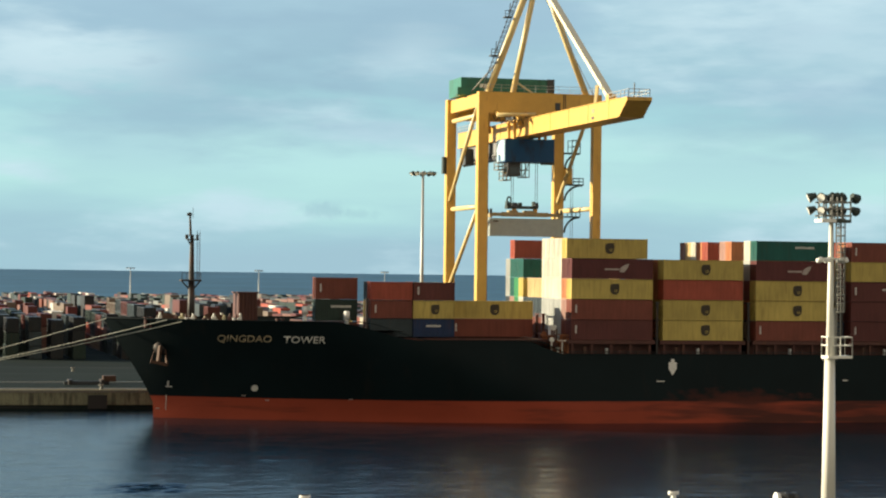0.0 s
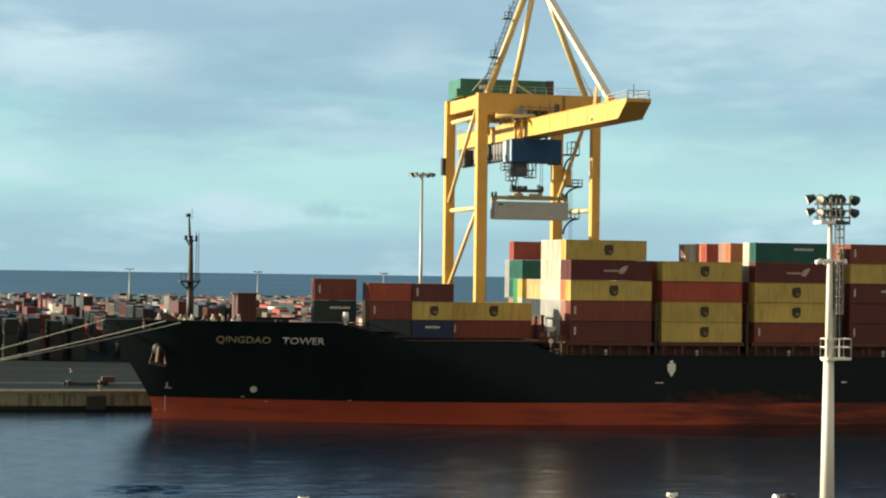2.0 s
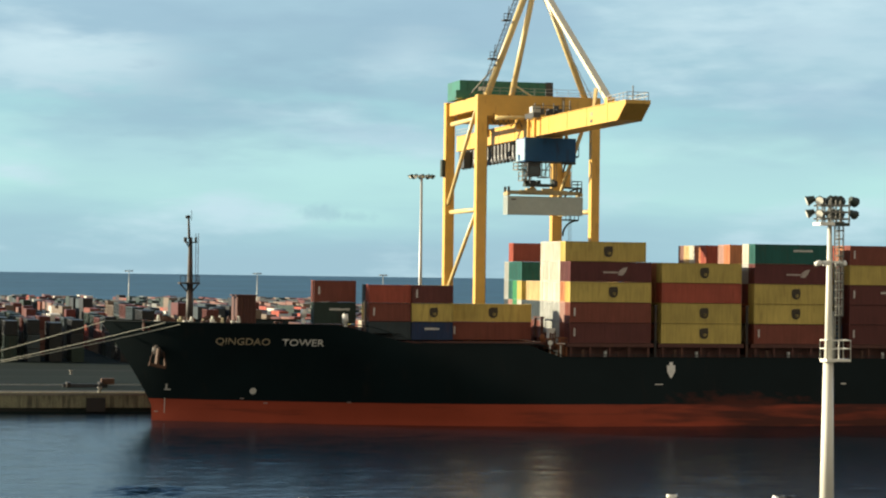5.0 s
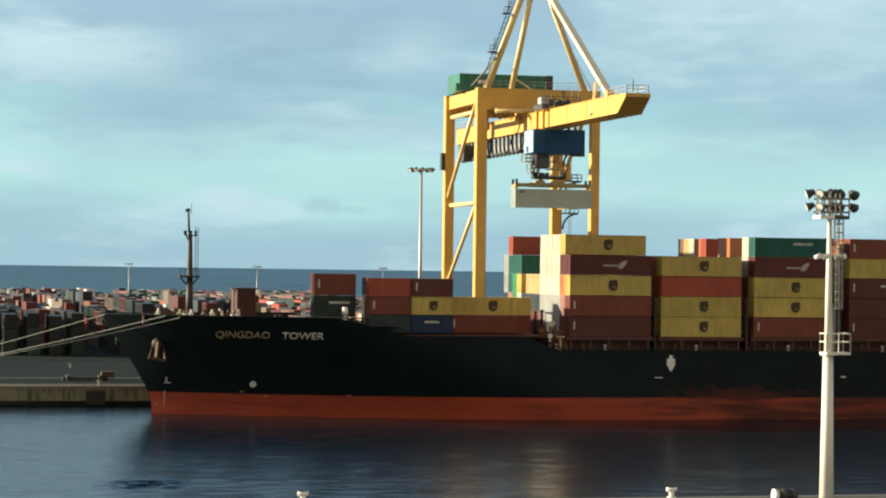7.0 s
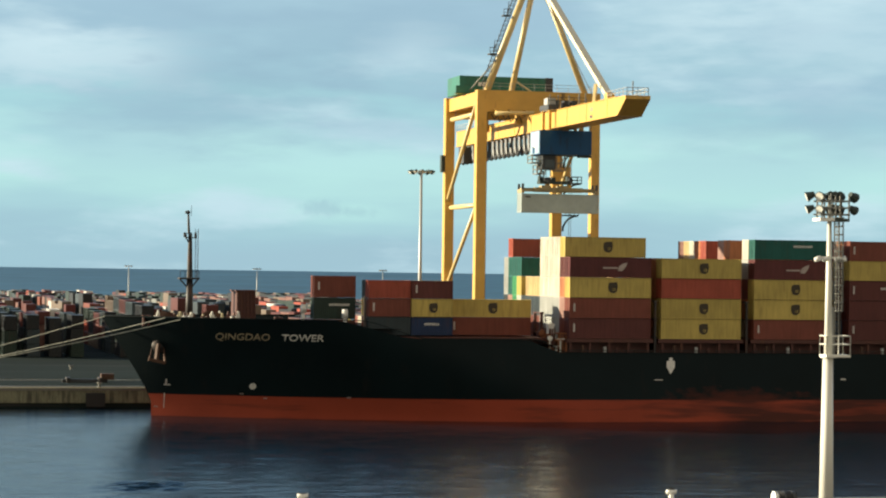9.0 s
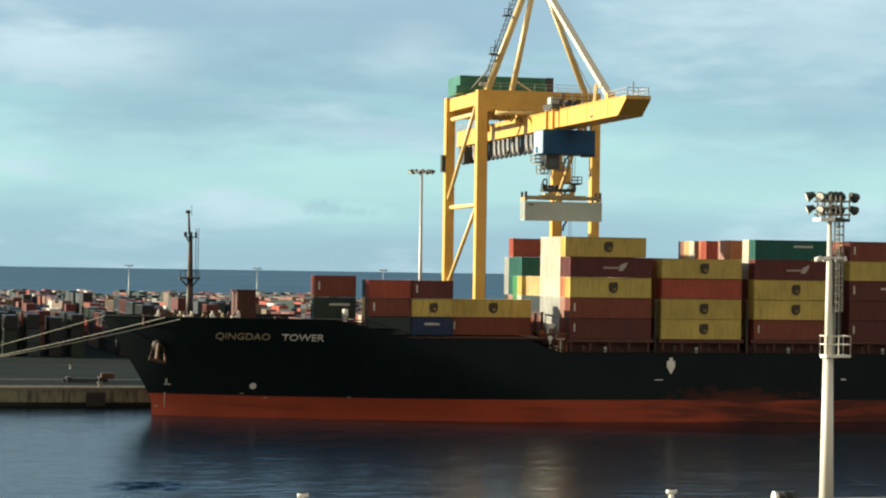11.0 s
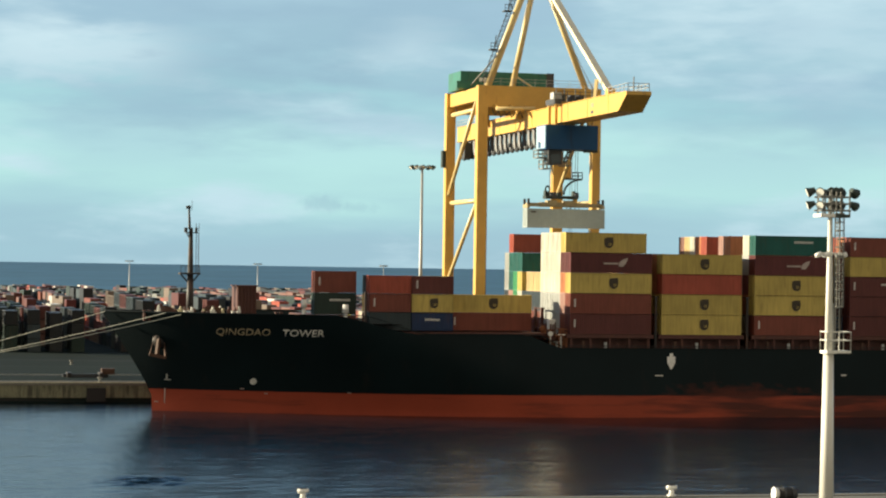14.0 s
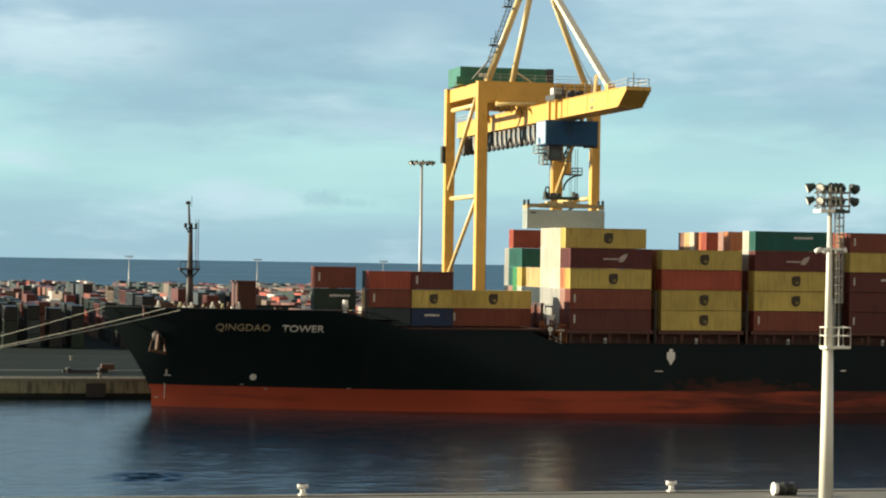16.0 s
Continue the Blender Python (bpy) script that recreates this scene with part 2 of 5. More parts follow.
def water_material():
    mat = bpy.data.materials.new("harbour_water")
    mat.use_nodes = True
    nt = mat.node_tree
    b = nt.nodes["Principled BSDF"]
    b.inputs["Base Color"].default_value = (0.001, 0.010, 0.017, 1)
    b.inputs["Roughness"].default_value, b.inputs["IOR"].default_value = 0.22, 1.33
    b.inputs["Specular IOR Level"].default_value = 0.5
    geo = nt.nodes.new("ShaderNodeNewGeometry")
    # calm and ruffled patches
    patch = nt.nodes.new("ShaderNodeTexNoise")
    patch.inputs["Scale"].default_value, patch.inputs["Detail"].default_value = 0.035, 3.0
    mp = nt.nodes.new("ShaderNodeMapping")
    mp.inputs["Scale"].default_value = (0.5, 1.2, 1)
    nt.links.new(geo.outputs["Position"], mp.inputs[0])
    nt.links.new(mp.outputs[0], patch.inputs["Vector"])
    pr = nt.nodes.new("ShaderNodeMapRange")
    pr.inputs[1].default_value, pr.inputs[2].default_value, pr.inputs[3].default_value, pr.inputs[4].default_value = 0.38, 0.64, 0.75, 1.2
    nt.links.new(patch.outputs[0], pr.inputs[0])
    # slopes of the small wind ripples, at two lengths, steeper along the wind
    last = geo.outputs["Normal"]
    for scale, stretch, slope in ((4.0, (0.6, 1, 1), RIPPLE), (0.9, (0.22, 1, 1), RIPPLE * 1.5)):
        mp = nt.nodes.new("ShaderNodeMapping")
        mp.inputs["Scale"].default_value = stretch
        nt.links.new(geo.outputs["Position"], mp.inputs[0])
        n = nt.nodes.new("ShaderNodeTexNoise")
        n.inputs["Scale"].default_value, n.inputs["Detail"].default_value = scale, 2.0
        nt.links.new(mp.outputs[0], n.inputs["Vector"])
        mid = nt.nodes.new("ShaderNodeVectorMath")
        mid.operation = "SUBTRACT"
        mid.inputs[1].default_value = (0.5, 0.5, 0.5)
        nt.links.new(n.outputs["Color"], mid.inputs[0])
        tilt = nt.nodes.new("ShaderNodeVectorMath")
        tilt.operation = "MULTIPLY"
        tilt.inputs[1].default_value = (slope * 0.6, slope, 0.0)
        nt.links.new(mid.outputs[0], tilt.inputs[0])
        ruffle = nt.nodes.new("ShaderNodeVectorMath")
        ruffle.operation = "SCALE"
        nt.links.new(tilt.outputs[0], ruffle.inputs[0])
        nt.links.new(pr.outputs[0], ruffle.inputs["Scale"])
        total = nt.nodes.new("ShaderNodeVectorMath")
        nt.links.new(last, total.inputs[0])
        nt.links.new(ruffle.outputs[0], total.inputs[1])
        last = total.outputs[0]
    unit = nt.nodes.new("ShaderNodeVectorMath")
    unit.operation = "NORMALIZE"
    nt.links.new(last, unit.inputs[0])
    nt.links.new(unit.outputs[0], b.inputs["Normal"])
    return mat


RIPPLE = 0.19
RUST = (0.10, 0.035, 0.015)
M = {
    "crane": material("crane_yellow_paint", (0.63, 0.37, 0.075), 0.45, vary=0.12, stain=(0.30, 0.14, 0.03), stain_at=(0.60, 0.85)),
    # two lighter copies of the crane yellow, with sunlight put into the colour
    "crane_lit": material("lit_crane_paint", (0.66, 0.51, 0.23), 0.4, vary=0.1),
    "crane_bright_lit": material("bright_lit_crane_paint", (0.80, 0.72, 0.50), 0.4, vary=0.1),
    "spreader": material("grimy_spreader_paint", (0.34, 0.27, 0.14), 0.6, vary=0.3, scale=1.0),
    "crane_dark": material("dark_grey_machinery", (0.045, 0.05, 0.055), 0.5),
    "steel": material("galvanised_steel", (0.42, 0.43, 0.42), 0.5, 0.3),
    "dull_steel": material("dull_steel", (0.20, 0.20, 0.18), 0.6, 0.2, vary=0.3),
    "house_green": material("green_machinery_house", (0.022, 0.155, 0.115), 0.5, stain=(0.03, 0.06, 0.05)),
    "trolley_blue": material("blue_trolley_paint", (0.012, 0.072, 0.18), 0.45, specular=0.25, stain=(0.02, 0.04, 0.08)),
    "white": material("white_paint", (0.78, 0.77, 0.72), 0.5, stain=(0.5, 0.42, 0.32), stain_at=(0.62, 0.85)),
    "pole": material("white_mast_paint", (0.70, 0.69, 0.62), 0.45, vary=0.08, stain=(0.42, 0.38, 0.30), stain_at=(0.6, 0.9), stain_stretch=(2, 2, 0.15)),
    "hull": material("black_hull_paint", (0.005, 0.012, 0.014), 0.5, specular=0.15, scuff=((0.11, 0.028, 0.018), (121.5, -0.6, 3.1), (13.0, 30.0, 2.3)), vary=0.35, scale=0.12, stain=(0.018, 0.016, 0.015), stain_at=(0.6, 0.85), stain_stretch=(0.35, 0.35, 0.08)),
    "boot": material("red_antifouling", (0.34, 0.062, 0.031), 0.6, specular=0.2, vary=0.25, scale=0.10, stain=(0.045, 0.020, 0.017), stain_at=(0.56, 0.82), stain_stretch=(0.07, 0.07, 0.7), darker_from=(98, 122)),
    "deck": material("red_brown_deck_paint", (0.078, 0.023, 0.016), 0.6, vary=0.3, stain=RUST),
    "rust_gear": material("rust_orange_gear", (0.22, 0.075, 0.026), 0.7, vary=0.4, scale=1.2),
    "rope": material("mooring_rope", (0.45, 0.45, 0.38), 0.8),
    "quay": material("quay_concrete", (0.18, 0.175, 0.15), 0.8, specular=0.15, vary=0.25, scale=0.08, fine=3.0, bump=0.2),
    "wall": material("stained_quay_wall", (0.20, 0.20, 0.13), 0.85, vary=0.35, scale=0.3, fine=5.0, bump=0.3, stain=(0.05, 0.05, 0.04), stain_at=(0.47, 0.68), stain_stretch=(1.4, 1, 0.22)),
    "apron": material("asphalt_apron", (0.018, 0.026, 0.024), 0.9, specular=0.05, vary=0.3, scale=0.04, fine=2.0, stain=(0.05, 0.05, 0.05), stain_stretch=(0.03, 0.12, 1)),
    "line": material("worn_edge_paint", (0.50, 0.45, 0.28), 0.7, vary=0.3, scale=1.0),
    "rubber": material("black_rubber", (0.02, 0.02, 0.02), 0.7),
    "lens": material("floodlight_glass", (0.90, 0.90, 0.82), 0.15),
    "lamp_body": material("floodlight_housing", (0.035, 0.050, 0.043), 0.5, 0.2),
    "mast": material("grey_brown_mast_paint", (0.024, 0.020, 0.019), 0.6, stain=RUST),
    "anchor": material("rusty_anchor", (0.075, 0.035, 0.02), 0.75, vary=0.4, scale=1.5),
    "emblem": material("dark_brown_emblem", (0.04, 0.028, 0.012), 0.5),
    "dull_print": material("dull_print", (0.42, 0.35, 0.31), 0.55, vary=0.3, scale=2.0),
    "pale_blue": material("pale_blue_panel", (0.34, 0.47, 0.56), 0.4),
    "print": material("white_print", (0.70, 0.68, 0.62), 0.5),
    "old_print": material("faded_bow_paint", (0.36, 0.285, 0.175), 0.6, vary=0.4, scale=0.8),
    "glass": material("cab_glass", (0.03, 0.05, 0.06), 0.08),
    "water": water_material(),
    "open_sea": material("open_sea", (0.052, 0.128, 0.205), 0.7, vary=0.25, scale=0.004, fine=0.03, specular=0.12),
}
PAINTS = {
    "yellow": (0.485, 0.372, 0.102), "brown": (0.178, 0.050, 0.033), "dark_red": (0.105, 0.027, 0.026), "red": (0.33, 0.070, 0.042),
    "maroon": (0.105, 0.030, 0.026), "teal": (0.011, 0.095, 0.08), "navy": (0.012, 0.03, 0.085), "slate": (0.036, 0.052, 0.06),
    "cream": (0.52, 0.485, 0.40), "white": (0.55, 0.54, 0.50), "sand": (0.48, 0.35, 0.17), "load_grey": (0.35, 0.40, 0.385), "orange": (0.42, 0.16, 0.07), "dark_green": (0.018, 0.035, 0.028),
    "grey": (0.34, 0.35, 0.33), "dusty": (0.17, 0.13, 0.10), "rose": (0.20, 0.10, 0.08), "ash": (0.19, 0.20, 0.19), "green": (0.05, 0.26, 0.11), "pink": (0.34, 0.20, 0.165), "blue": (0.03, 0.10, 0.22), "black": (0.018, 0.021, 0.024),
}
BOX_PAINT = {k: material(k + "_container_paint", c, 0.5, vary=0.24, scale=0.3, fine=3.0, fine_stretch=(1, 1, 0.10), specular=0.3, stain=tuple(0.5 * v + 0.5 * r for v, r in zip(c, RUST)),
                         stain_at=(0.56, 0.85), stain_stretch=(1.3, 1.3, 0.22), per_object=0.10) for k, c in PAINTS.items()}
BOX_PAINT["load_grey"] = material("clean_grey_container_paint", PAINTS["load_grey"], 0.5, vary=0.1, scale=0.3, fine=1.6, specular=0.3)
BOX_WORDS = {"yellow": "ochre yellow", "brown": "brown", "dark_red": "dark red", "red": "red", "maroon": "maroon", "teal": "teal green",
             "navy": "navy blue", "slate": "slate grey", "sand": "sand yellow", "load_grey": "pale grey", "cream": "cream", "white": "white", "orange": "orange", "dark_green": "dark green",
             "grey": "light grey", "dusty": "dusty tan", "rose": "faded rose", "ash": "ash grey", "green": "green", "pink": "faded pink", "blue": "blue", "black": "black"}

# ---- mesh helpers ----


def slab(bm, x0, x1, y0, y1, z0, z1):
    v = [bm.verts.new((x, y, z)) for z in (z0, z1) for x, y in ((x0, y0), (x1, y0), (x1, y1), (x0, y1))]
    for f in ((3, 2, 1, 0), (4, 5, 6, 7), (0, 1, 5, 4), (1, 2, 6, 5), (2, 3, 7, 6), (3, 0, 4, 7)):
        bm.faces.new([v[i] for i in f])
    return v


def prism(bm, p, q, w, h=None, n=4, w2=None):
    """A bar from p to q: square (n=4, sides w and h) or round (n > 4, radius w to w2)."""
    p, q = Vector(p), Vector(q)
    d = (q - p).normalized()
    side = d.cross(Vector((0, 0, 1)))
    side = Vector((1, 0, 0)) if side.length < 1e-4 else side.normalized()
    up = side.cross(d).normalized()
    h = w if h is None else h
    w2 = w if w2 is None else w2
    rings = []
    for c, k in ((p, 1.0), (q, w2 / w)):
        if n == 4:
            pts = [(-w / 2, -h / 2), (w / 2, -h / 2), (w / 2, h / 2), (-w / 2, h / 2)]
        else:
            pts = [(w * math.cos(2 * math.pi * i / n), w * math.sin(2 * math.pi * i / n)) for i in range(n)]
        rings.append([bm.verts.new(c + side * a * k + up * b * k) for a, b in pts])
    m = len(rings[0])
    for i in range(m):
        bm.faces.new((rings[0][i], rings[0][(i + 1) % m], rings[1][(i + 1) % m], rings[1][i]))
    bm.faces.new(rings[0][::-1])
    bm.faces.new(rings[1])


def tube_path(bm, pts, r, n=6):
    """One unbroken round tube along a bent line."""
    pts = [Vector(p) for p in pts]
    rings, side = [], None
    for i, p in enumerate(pts):
        d = (pts[min(i + 1, len(pts) - 1)] - pts[max(i - 1, 0)]).normalized()
        if side is None:
            side = d.cross(Vector((0, 0, 1)))
            side = Vector((1, 0, 0)) if side.length < 1e-4 else side
        side = (side - d * side.dot(d)).normalized()
        up = side.cross(d)
        rings.append([bm.verts.new(p + (side * math.cos(2 * math.pi * k / n) + up * math.sin(2 * math.pi * k / n)) * r) for k in range(n)])
    for lo, hi in zip(rings, rings[1:]):
        for k in range(n):
            bm.faces.new((lo[k], lo[(k + 1) % n], hi[(k + 1) % n], hi[k]))
    bm.faces.new(rings[0][::-1])
    bm.faces.new(rings[-1])


def rounded(bm, amount):
    edges = [e for e in bm.edges if len(e.link_faces) == 2 and e.calc_face_angle(0) > 0.6]
    bmesh.ops.bevel(bm, geom=edges, offset=amount, segments=2, profile=0.5, affect="EDGES", clamp_overlap=True)


ORIGIN = {}


def thing(name, at, label, category, group="", kind=""):
    ob = new(name)
    ob.location = at
    ORIGIN[ob.name] = Vector(at)
    return tagged(ob, label, category, group, kind)


def part(name, bm, mat, parent=None, label="", at=None, smooth=False):
    """Links a bmesh, drawn in world metres, as one mesh object under its parent."""
    base = ORIGIN[parent.name] if parent else Vector((0, 0, 0))
    here = Vector(at) if at is not None else base
    bmesh.ops.translate(bm, verts=bm.verts, vec=-here)
    bmesh.ops.recalc_face_normals(bm, faces=bm.faces)
    me = bpy.data.meshes.new(name)
    bm.to_mesh(me)
    bm.free()
    if smooth:
        for p in me.polygons:
            p.use_smooth = True
    me.materials.append(mat)
    ob = new(name, me)
    if parent:
        ob.parent = parent
    ob.location = here - base
    ORIGIN[ob.name] = here
    if label:
        tagged(ob, label)
    return ob


def bm_new():
    return bmesh.new()


def boxpart(name, mat, parent, dims, label="", bevel=0.0):
    bm = bm_new()
    slab(bm, *dims)
    if bevel:
        rounded(bm, bevel)
    return part(name, bm, mat, parent, label)


def barpart(name, mat, parent, p, q, w, h=None, n=4, w2=None, label="", smooth=False):
    bm = bm_new()
    prism(bm, p, q, w, h, n, w2)
    return part(name, bm, mat, parent, label, smooth=smooth)


def railing(parent, pts, height=1.1, step=1.8, mat="steel", name="railing", r=0.04):
    bm = bm_new()
    for a, b in zip(pts, pts[1:]):
        a, b = Vector(a), Vector(b)
        for k in (0.55, 1.0):
            prism(bm, a + Vector((0, 0, height * k)), b + Vector((0, 0, height * k)), r, n=5)
        n = max(1, round((b - a).length / step))
        for i in range(n + 1):
            c = a.lerp(b, i / n)
            prism(bm, c, c + Vector((0, 0, height)), r, n=5)
    return part(name, bm, M[mat], parent)

# ---- water, quays and land ----


def sea(name, ys, mat, label):
    bm = bm_new()
    xs = [-5000, -2500, -1200, -600, -300, -150, 0, 150, 300, 600, 1200, 2500, 5000]
    grid = []
    for y in ys:
        row = []
        for x in xs:
            far = max(0.0, math.hypot(x, y + 310) - 900.0) / 4200.0
            row.append(bm.verts.new((x, y, 14.0 * far * far)))
        grid.append(row)
    for j in range(len(ys) - 1):
        for i in range(len(xs) - 1):
            bm.faces.new((grid[j][i], grid[j][i + 1], grid[j + 1][i + 1], grid[j + 1][i]))
    tagged(part(name, bm, M[mat], smooth=True), label, "water", kind="structure")



def basin():
    """The harbour basin: one sheet with low wind ripples where the view falls on it, flat outside."""
    dice = np.random.default_rng(11)
    xs = np.concatenate(([-5000, -2500, -1200, -600, -300, -100, -40], np.arange(-2, 168, 0.5), [200, 300, 600, 1200, 2500, 5000]))
    ys = np.concatenate(([-2500, -800, -300, -160], np.arange(-138, 34, 0.22), [60, 130, 300]))
    gx, gy = np.meshgrid(xs, ys)
    fade = np.clip((gx + 2) / 8, 0, 1) * np.clip((168 - gx) / 8, 0, 1) * np.clip((gy + 138) / 2, 0, 1) * np.clip((34 - gy) / 3, 0, 1)
    gz = np.zeros_like(gx)
    waves = 34
    for k in range(waves):
        length = 0.95 * (2.6 ** dice.random())
        turn = dice.normal(0.15, 0.4)
        kx, ky = math.sin(turn) * 2 * math.pi / length, math.cos(turn) * 2 * math.pi / length
        steep = WAVE_SLOPE * math.sqrt(2.0 / waves)
        gz += steep * length / (2 * math.pi) * np.sin(kx * gx + ky * gy + 6.283 * dice.random())
    # calm and ruffled patches
    calm = np.zeros_like(gx)
    for k in range(9):
        length = 14 * (4 ** dice.random())
        turn = dice.normal(0.0, 0.5)
        calm += np.sin((math.sin(turn) * gx + math.cos(turn) * gy) * 6.283 / length + 6.283 * dice.random())
    gz *= fade * np.clip(0.8 + 0.16 * calm, 0.25, 1.4)
    # one cat's-paw of steeper ripples
    gz *= 1 + 16.0 * np.exp(-((gx - 25.8) / 3.4) ** 2 - ((gy + 88.0) / 5.0) ** 2)
    ny, nx = gx.shape
    ids = np.arange(nx * ny).reshape(ny, nx)
    faces = np.stack((ids[:-1, :-1], ids[:-1, 1:], ids[1:, 1:], ids[1:, :-1]), -1).reshape(-1, 4)
    me = bpy.data.meshes.new("water_basin")
    me.from_pydata(np.stack((gx, gy, gz), -1).reshape(-1, 3).tolist(), [], faces.tolist())
    me.polygons.foreach_set("use_smooth", [True] * len(faces))
    me.materials.append(M["water"])
    tagged(new("water_basin", me), "calm dark blue harbour water", "water", kind="structure")


WAVE_SLOPE = 0.02
basin()
sea("water_sea", [300, 900, 1600, 2400, 3200, 4000, 4800], "open_sea", "open blue sea under the horizon")
QZ = 2.95


def far_quay():
    bm = bm_new()
    slab(bm, -420, 620, 33.5, 860, -6, QZ)
    q = tagged(part("quay_far", bm, M["apron"]), "grey asphalt container terminal ground with concrete quay edge", "quay", kind="structure")
    ORIGIN[q.name] = Vector((0, 0, 0))
    bm = bm_new()
    slab(bm, -420, 620, 33.16, 36.2, QZ - 0.35, QZ + 0.03)
    part("coping", bm, M["quay"], q, "weathered concrete coping")
    bm = bm_new()
    slab(bm, -420, 620, 33.25, 33.52, 0.75, QZ - 0.35)
    part("quay_wall", bm, M["wall"], q, "stained concrete quay wall")
    bm = bm_new()
    slab(bm, -420, 620, 33.18, 33.5, QZ + 0.034, QZ + 0.12)
    part("edge_line", bm, M["line"], q, "worn yellowish edge beam")
    for y in (37.5, 57.0):
        bm = bm_new()
        slab(bm, -420, 620, y - 0.06, y + 0.06, QZ, QZ + 0.12)
        part("crane_rail", bm, M["steel"], q, "steel crane rail")
    # panel joints and fenders along the face
    for i, x in enumerate(range(-8, 44, 4)):
        bm = bm_new()
        slab(bm, x, x + 0.35, 33.19, 33.25, 0.8, QZ - 0.35)
        part("wall_pier", bm, M["wall"], q)
    for x in (31.2, -12.0):
        bm = bm_new()
        slab(bm, x, x + 2.8, 32.5, 33.2, 0.2, QZ - 0.7)
        rounded(bm, 0.12)
        part("fender", bm, M["rubber"], q, "black rubber fender")


far_quay()


def near_quay():
    bm = bm_new()
    slab(bm, -300, 420, -900, -135.5, -6, 2.96)
    q = tagged(part("quay_near", bm, M["quay"]), "pale concrete quay on the near side of the basin", "quay", kind="structure")
    ORIGIN[q.name] = Vector((0, 0, 0))
    bm = bm_new()
    slab(bm, -300, 420, -136.4, -135.3, 2.4, 3.04)
    rounded(bm, 0.05)
    part("kerb", bm, M["quay"], q, "pale concrete kerb")


near_quay()


def bollard(x, y, z, s, label, paint="white"):
    b = thing("bollard", (x, y, z), label, "bollard", "quay bollards")
    bm = bm_new()
    prism(bm, (x, y, z), (x, y, z + 0.12 * s), 0.42 * s, n=14)
    part("base", bm, M[paint], b)
    bm = bm_new()
    prism(bm, (x, y, z + 0.1 * s), (x, y, z + 0.62 * s), 0.26 * s, n=14, w2=0.22 * s)
    prism(bm, (x, y, z + 0.58 * s), (x, y, z + 0.78 * s), 0.22 * s, n=14, w2=0.36 * s)
    prism(bm, (x - 0.46 * s, y, z + 0.76 * s), (x + 0.46 * s, y, z + 0.80 * s), 0.2 * s, n=12)
    part("post", bm, M[paint], b, smooth=True)
    bm = bm_new()
    prism(bm, (x - 0.34 * s, y - 0.02, z + 0.93 * s), (x + 0.34 * s, y - 0.02, z + 0.95 * s), 0.10 * s, n=10)
    part("horn", bm, M["rubber"], b)
    return b


for bx in (32.6, 62.8):
    bollard(bx, -136.0, 3.04, 0.9, "white painted mooring bollard with a black top on the quay kerb")
for bx, by in ((-4.0, 35.0), (33.4, 35.4), (34.0, 93.5)):
    bollard(bx, by, QZ + 0.03, 0.8, "dull grey mooring bollard on the far quay edge", "dull_steel")


def rubber_drums():
    d = thing("fender_drum", (71.4, -138.9, 2.96), "black rubber fender with a pale end on the quay", "fender")
    bm = bm_new()
    prism(bm, (70.75, -138.9, 3.46), (72.3, -138.9, 3.46), 0.5, n=18)
    part("drum", bm, M["rubber"], d, smooth=True)
    bm = bm_new()
    prism(bm, (70.4, -138.9, 3.48), (70.75, -138.9, 3.46), 0.52, n=18, w2=0.46)
    part("end_ring", bm, M["white"], d, "pale worn end ring")
    for x0, x1, r in ((71.2, 71.35, 0.53), (71.9, 72.2, 0.535)):
        bm = bm_new()
        prism(bm, (x0, -138.9, 3.46), (x1, -138.9, 3.46), r, n=18)
        part("band", bm, M["crane_dark"], d)


rubber_drums()


def steel_beams():
    """Low spreader frame and loose steel on the far apron, before the bow."""
    s = thing("steel_frame", (33.5, 50, QZ), "low dark steel frame lying on the far apron", "frame")
    bm = bm_new()
    slab(bm, 29.0, 36.0, 49.6, 50.4, QZ, QZ + 0.55)
    rounded(bm, 0.05)
    part("beam", bm, M["crane_dark"], s)
    for x in (29.6, 34.6):
        bm = bm_new()
        slab(bm, x, x + 0.6, 48.6, 51.6, QZ + 0.02, QZ + 0.8)
        part("cross_beam", bm, M["mast"], s)
    bm = bm_new()
    slab(bm, 35.0, 37.0, 49.2, 50.8, QZ + 0.5, QZ + 1.4)
    rounded(bm, 0.2)
    part("head_block", bm, M["anchor"], s)


steel_beams()

# ---- containers ----
BOX_MESH = {}


def corrugated(bm, x0, x1, y, z0, z1, depth, out):
    """A folded sheet along x in the plane y; out: -1 or 1, the way that it faces."""
    n = max(6, round((x1 - x0) / 0.28))
    step = (x1 - x0) / n
    line = []
    for i in range(n):
        a = x0 + i * step
        line += [(a, 0), (a + step * 0.28, 0), (a + step * 0.5, depth), (a + step * 0.78, depth)]
    line.append((x1, 0))
    lo = [bm.verts.new((x, y - out * d, z0)) for x, d in line]
    hi = [bm.verts.new((x, y - out * d, z1)) for x, d in line]
    for i in range(len(line) - 1):
        f = (lo[i], lo[i + 1], hi[i + 1], hi[i])
        bm.faces.new(f if out < 0 else f[::-1])


